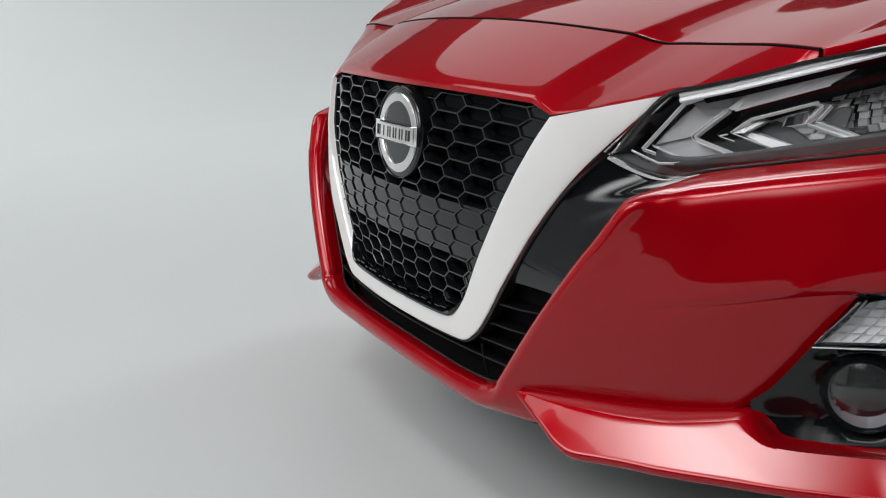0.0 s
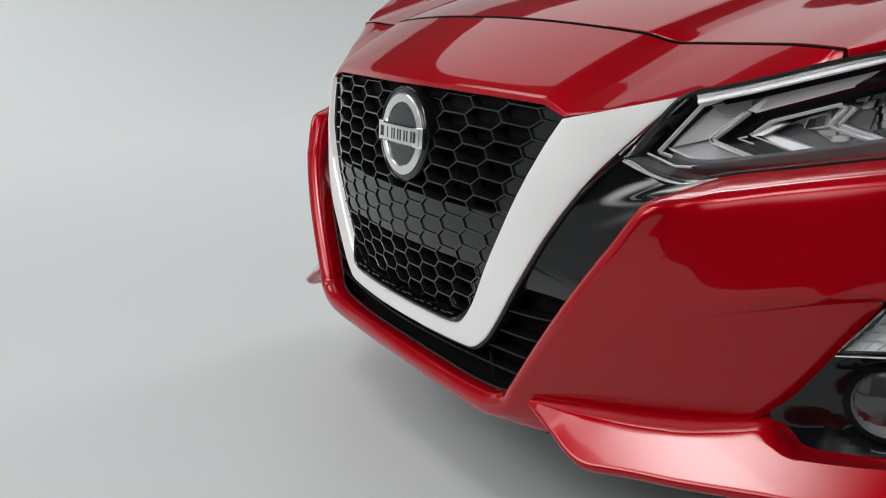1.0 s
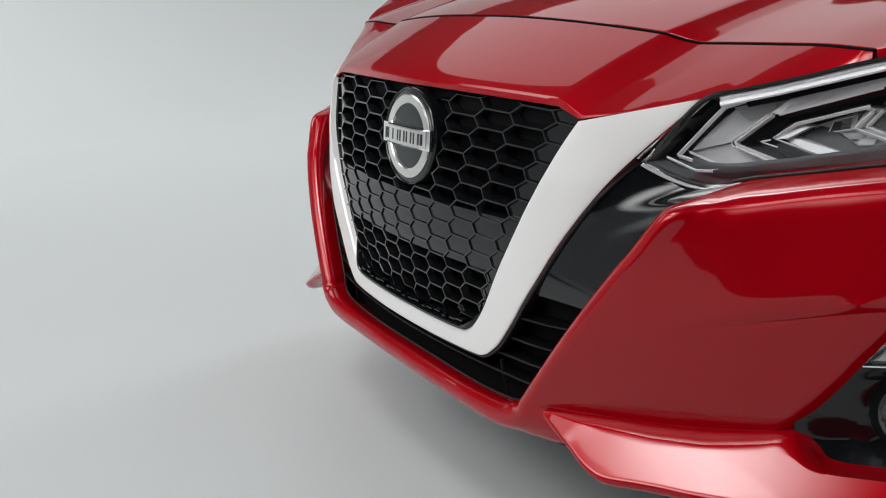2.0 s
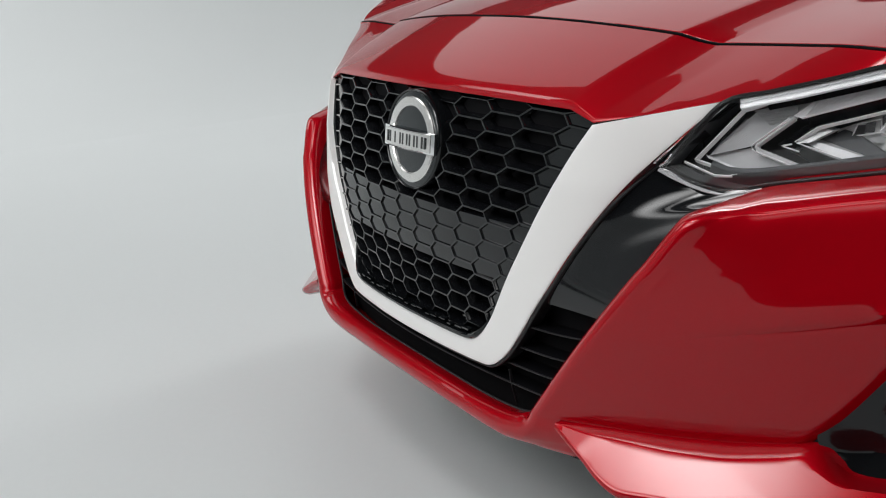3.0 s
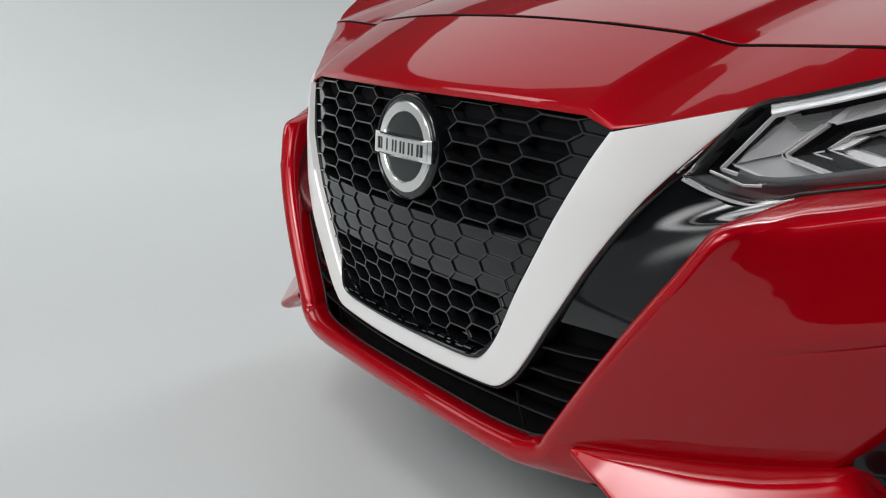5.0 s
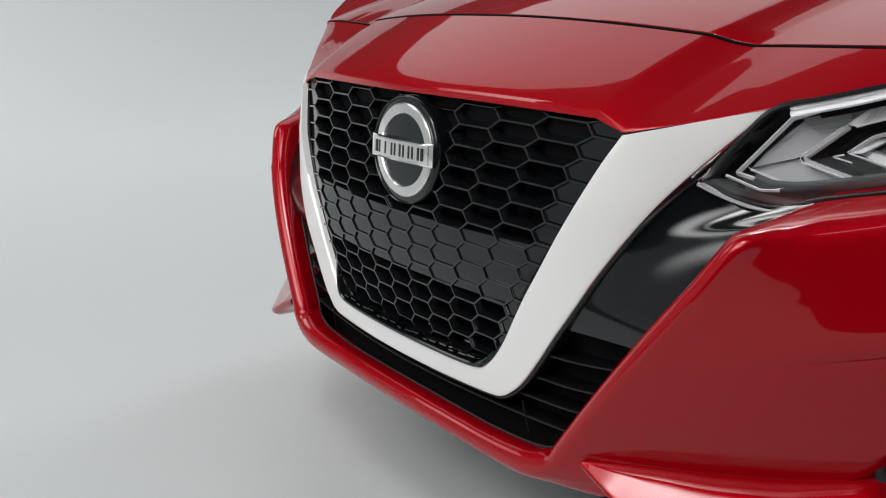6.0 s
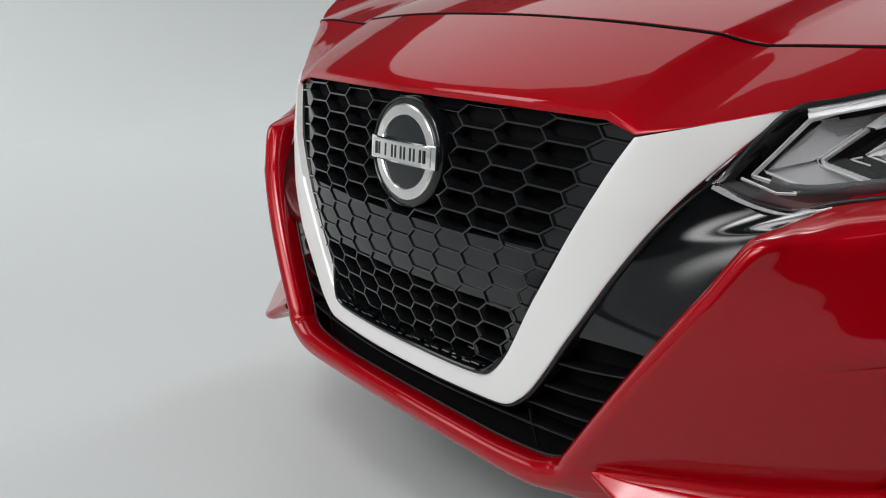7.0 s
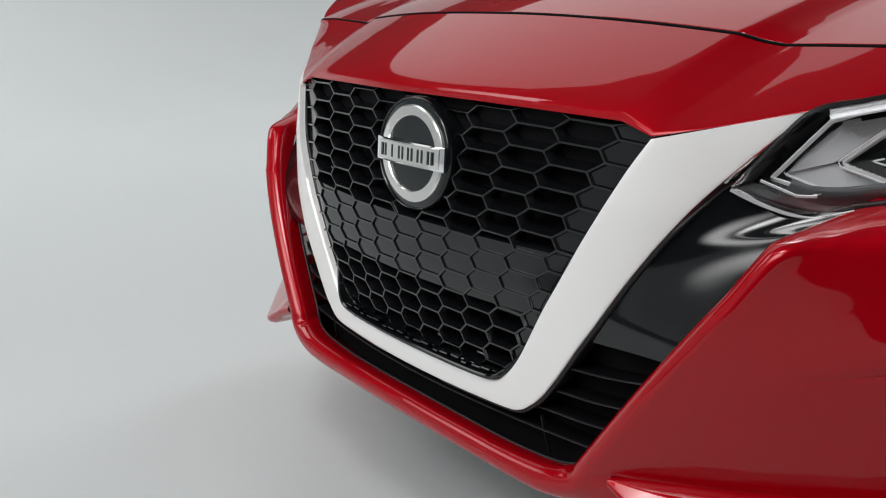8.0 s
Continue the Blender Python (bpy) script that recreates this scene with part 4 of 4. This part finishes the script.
    # first module: white chevron, faceted cup
    add("module_arm", facet([(0.5377, 0.6553), (0.5568, 0.6710), (0.5662, 0.6684), (0.5500, 0.6560)], 0.042, 0.010, rise=-0.6), PALE, "white chevron arm")
    add("module_arm", facet([(0.5377, 0.6553), (0.5500, 0.6560), (0.5990, 0.6400), (0.5866, 0.6355)], 0.0425, 0.010, rise=-0.6), PALE, "white chevron arm")
    add("arm_shade", facet([(0.5520, 0.6565), (0.5640, 0.6665), (0.5820, 0.6590), (0.6080, 0.6440), (0.5990, 0.6402)], 0.052, 0.004, rise=-0.9), HOUSING, "grey inner slope of the chevron")
    # glints on the module edges, painted as white lines
    add("module_edge", ribbon([(0.6181, 0.6905), (0.5581, 0.6719), (0.5382, 0.6555), (0.5848, 0.6350), (0.6234, 0.6408), (0.6738, 0.6492), (0.74, 0.662)], 0.038, 0.0012, 0.005, 110), STRIP, "thin edge with its glint painted white")
    cup = [(0.5580, 0.6665), (0.5971, 0.6831), (0.6180, 0.6880), (0.6180, 0.6471), (0.5909, 0.6384), (0.5560, 0.6560)]
    add("module_cup", facet(cup, 0.066, 0.004), GREYLAMP, "dark faceted reflector")
    for x, z, w, h, m in ((0.5760, 0.6660, 0.0050, 0.011, HOUSING), (0.5850, 0.6700, 0.0042, 0.014, REFLECT), (0.5925, 0.6690, 0.0030, 0.016, GREYLAMP), (0.5990, 0.6740, 0.0045, 0.017, REFLECT), (0.6060, 0.6690, 0.0034, 0.020, GREYLAMP), (0.6110, 0.6600, 0.0060, 0.012, PALE), (0.5920, 0.6560, 0.0090, 0.008, GREYLAMP), (0.6040, 0.6500, 0.0080, 0.008, PALE)):
        add("cup_facet", facet([(x - w, z - h / 2), (x + w * 0.8, z - h / 2 + 0.001), (x + w, z + h / 2), (x - w * 0.7, z + h / 2 - 0.001)], 0.064 - 0.2 * (x - 0.583), 0.003, rise=-0.1), m)
    add("cup_frame", ribbon([(0.5730, 0.6605), (0.5770, 0.6730), (0.5960, 0.6785), (0.5960, 0.6640), (0.5735, 0.6600)], 0.060, 0.0009, 0.002, 50), STRIP)
    # further modules: slender white chevrons and grey inner faces
    for dx, dz in ((0.0, 0.0), (0.078, 0.020)):
        add("module_arm", facet([(0.6110 + dx, 0.6893 + dz), (0.6217 + dx, 0.6865 + dz), (0.6060 + dx, 0.6660 + dz), (0.6000 + dx, 0.6660 + dz)], 0.049, 0.010, rise=-0.25), GREYLAMP, "grey chevron arm")
        add("module_arm", facet([(0.6020 + dx, 0.6656 + dz), (0.6100 + dx, 0.6668 + dz), (0.6450 + dx, 0.6506 + dz), (0.6403 + dx, 0.6482 + dz)], 0.0495, 0.010, rise=-0.6), PALE, "white chevron arm")
        add("module_edge", ribbon([(0.6090 + dx, 0.6885 + dz), (0.6180 + dx, 0.6855 + dz), (0.6025 + dx, 0.6657 + dz), (0.6403 + dx, 0.6478 + dz), (0.6455 + dx, 0.6508 + dz), (0.6120 + dx, 0.6672 + dz), (0.6251 + dx, 0.6857 + dz)], 0.045, 0.0013, 0.005, 90), STRIP, "thin edge with its glint painted white")
        add("arm_shade", facet([(0.6130 + dx, 0.6675 + dz), (0.6260 + dx, 0.6850 + dz), (0.6340 + dx, 0.6800 + dz), (0.6330 + dx, 0.6600 + dz)], 0.056, 0.003, rise=-0.4), HOUSING, "grey inner slope of the chevron")
    # squared bowl behind them
    for i in range(7):
        for j in range(6):
            x, z = 0.6270 + 0.0088 * i, 0.6530 + 0.0084 * j + 0.0020 * i
            w = 0.0040
            m = (GREYLAMP, PALE, GREYLAMP, REFLECT)[(3 * i + 2 * j + i * j) % 4]
            add("bowl_facet", facet([(x - w, z - w), (x + w, z - w + 0.001), (x + w, z + w + 0.001), (x - w, z + w)], 0.080 - 0.0016 * ((i - 3) ** 2 + (j - 2) ** 2), 0.003, rise=0.4 - 0.25 * j), m)
    add("module_base", ribbon([(0.4700, 0.6275), (0.4850, 0.6195), (0.5000, 0.6175), (0.5145, 0.6180), (0.5630, 0.6255), (0.6086, 0.6341), (0.6781, 0.6467), (0.74, 0.657)], 0.030, 0.0060, 0.03), HOUSING, "grey base of the modules")
    # chrome trim under the lamp
    bm = bmesh.new()
    low = [on_lamp(p, -0.002) for p in ((0.4440, 0.6325), (0.458, 0.6235), (0.4750, 0.6145), (0.4935, 0.6078), (0.512, 0.6068), (0.5350, 0.6130))]
    bar(bm, spline(low, 40), 0.0022, 0.010)
    both_sides("lamp_trim", bm, GREYLAMP, car, "chrome trim under the headlamp")


headlamps()


# fog lamp pocket
def fog_lamps():
    pods = []
    for _ in (0, 1):
        h = new("fog_lamp")
        h.parent = car
        tagged(h, "round fog lamp in a gloss black pocket with a clear lamp above")
        pods.append(h)

    def add(name, bm, mat, label="", smooth=30):
        return both_sides(name, bm, mat, None, label, smooth, pods)

    bm = bmesh.new()
    left = spline([(0.612, 0.335), (0.6065, 0.350), (0.6102, 0.3640), (0.6375, 0.411), (0.6520, 0.4330), (0.682, 0.478), (0.695, 0.4955)], 30)
    right = spline([(0.90, 0.325), (0.90, 0.40), (0.90, 0.515)], 30)
    low = spline([(0.612, 0.335), (0.628, 0.319), (0.651, 0.314), (0.694, 0.3145), (0.90, 0.325)], 50)
    rows = []
    for j in range(30):
        v = j / 29
        row = []
        for i in range(50):
            u = i / 49
            p = left[j].lerp(right[j], u)
            p[1] += (low[i][1] - (left[0].lerp(right[0], u))[1]) * (1 - v) ** 2
            edge = min(u * 9, 1, v * 10, (1 - v) * 6)
            r = math.hypot((p[0] - 0.698) * 1.15, p[1] - 0.3715)
            lip = float(np.interp(p[1], [0.36, 0.43], [0.004, -0.006]))
            deep = float(np.interp(p[1], [0.335, 0.36, 0.41, 0.435], [0.022, 0.014, 0.012, 0.052]))
            row.append(on_nose(p, lip + (deep - lip) * min(1, edge) + 0.014 * min(1, max(0, (0.049 - r) / 0.008))))
        rows.append(row)
    grid(bm, rows)
    towards(bm, (0.5, -1, 0))
    add("pocket", bm, GLOSS, "gloss black pocket", 40)
    # round lamp
    way = Vector((0.56, -0.83, 0.0)).normalized()
    side = Vector((0.83, 0.56, 0))
    c = on_nose((0.698, 0.3715), 0.016)

    def dish(profile, n=48):
        bm = bmesh.new()
        grid(bm, [[c + way * o + (side * math.cos(q) + Vector((0, 0, 1)) * math.sin(q)) * r for q in [2 * math.pi * k / n for k in range(n)]] for r, o in profile], closed=True)
        bmesh.ops.recalc_face_normals(bm, faces=bm.faces)
        return bm

    add("ring", dish([(0.0385, -0.010), (0.0395, 0.003), (0.0418, 0.007), (0.0450, 0.003), (0.0465, -0.008)]), GLOSS, "gloss black ring", 50)
    add("reflector", dish([(0.0005, -0.028), (0.012, -0.027), (0.024, -0.022), (0.034, -0.010), (0.0385, -0.002)]), FOGGREY, "grey reflector", 50)
    bulb = dish([(0.0005, -0.010), (0.006, -0.011), (0.009, -0.015), (0.010, -0.026)])
    add("bulb_cap", bulb, HOUSING, "chrome bulb cap", 50)
    glass = dish([(0.0005, 0.010), (0.016, 0.0092), (0.028, 0.0062), (0.0388, 0.0005), (0.0388, -0.002), (0.028, 0.0037), (0.016, 0.0067), (0.0005, 0.0075)])
    for ob in add("glass", glass, GLASS, "clear fog lamp glass", 50):
        ob.visible_shadow = False
    # clear lamp above
    def plate(points, d, t, lean=0.0):
        bm = bmesh.new()
        a = [bm.verts.new(on_nose(p, d - lean * (p[1] - 0.465))) for p in points]
        b = [bm.verts.new(on_nose(p, d + t - lean * (p[1] - 0.465))) for p in points]
        bm.faces.new(a)
        bm.faces.new(b[::-1])
        for i in range(len(a)):
            bm.faces.new((a[i], b[i], b[(i + 1) % len(a)], a[(i + 1) % len(a)]))
        bmesh.ops.recalc_face_normals(bm, faces=bm.faces)
        return bm

    quad = [(0.6625, 0.4315), (0.6970, 0.4815), (0.7205, 0.4895), (0.76, 0.497), (0.80, 0.503), (0.80, 0.4395), (0.7195, 0.4350)]
    inner = [(0.6665, 0.4335), (0.6985, 0.4795), (0.7205, 0.4870), (0.76, 0.494), (0.798, 0.500), (0.798, 0.4425), (0.7195, 0.4375)]
    for ob in add("upper_lens", plate(quad, 0.003, 0.002), GLASS, "clear lens", 30):
        ob.visible_shadow = False
    # plain white in place of the bright reflections of a chromed reflector
    add("upper_reflector", plate(inner, 0.016, 0.003, -0.25), STRIP, "ribbed reflector, its bright reflections painted white", 30)
    for k in range(12):
        x0 = 0.672 + 0.0102 * k
        bm = bmesh.new()
        bar(bm, [on_nose((x0 + q, z), 0.0142 + 0.25 * (z - 0.465)) for q, z in ((0, 0.437), (0.014, 0.458), (0.025, 0.482))], 0.0008, 0.004)
        add("reflector_rib", bm, PALE)
    for k in range(4):
        t = (k + 1) / 5
        bm = bmesh.new()
        bar(bm, [on_nose((0.668 + 0.030 * t + (0.128 - 0.03 * t) * m / 8, 0.4365 + 0.046 * t + 0.006 * t * m / 8), 0.0146 + 0.25 * (0.046 * t - 0.0285)) for m in range(9)], 0.0008, 0.003)
        add("reflector_rib", bm, GREYLAMP)
    bm = bmesh.new()
    bar(bm, [on_nose(p, 0.010) for p in ((0.6590, 0.4310), (0.6780, 0.4575), (0.6960, 0.4840))], 0.004, 0.006)
    add("edge_trim", bm, BRIGHT, "chrome edge")
    bm = bmesh.new()
    bar(bm, [on_nose(p, 0.010) for p in ((0.6580, 0.4265), (0.69, 0.4285), (0.72, 0.4300), (0.80, 0.4350))], 0.003, 0.006)
    add("sill_trim", bm, BRIGHT, "chrome sill")
    # red side marker
    bm = bmesh.new()
    bar(bm, [on_nose(p, 0.006) for p in ((0.6515, 0.4420), (0.6600, 0.4555), (0.6690, 0.4660))], 0.006, 0.008)
    add("edge_block", bm, PAINT, "small red block on the pocket edge")


fog_lamps()

# front tyres under the arches
def tyres():
    wheels = []
    for _ in (0, 1):
        w = new("wheel")
        w.parent = car
        tagged(w, "front wheel with a black tyre")
        wheels.append(w)

    def disc(profile, n=48):
        bm = bmesh.new()
        grid(bm, [[Vector((x, 0.93 + r * math.cos(q), 0.335 - LIFT + r * math.sin(q))) for q in [2 * math.pi * k / n for k in range(n)]] for r, x in profile], closed=True)
        bmesh.ops.recalc_face_normals(bm, faces=bm.faces)
        return bm

    both_sides("tyre", disc([(0.235, 0.70), (0.27, 0.69), (0.325, 0.70), (0.335, 0.72), (0.335, 0.87), (0.325, 0.89), (0.27, 0.90), (0.235, 0.89)]), SATIN, None, "black rubber tyre", 40, wheels)
    both_sides("rim", disc([(0.235, 0.89), (0.22, 0.875), (0.10, 0.865), (0.05, 0.88), (0.001, 0.88)]), HOUSING, None, "grey alloy rim", 40, wheels)


tyres()

# underside, so that the floor below lies in shade
bm = bmesh.new()
grid(bm, [[Vector((x, nose(x) + 0.07 + y, 0.262)) for x in [-0.86 + 1.72 * k / 30 for k in range(31)]] for y in (0, 0.3, 0.8, 1.4)])
towards(bm, (0, 0, -1))
thick(bm, -0.02)
part("undertray", bm, VOID, car, "black undertray")
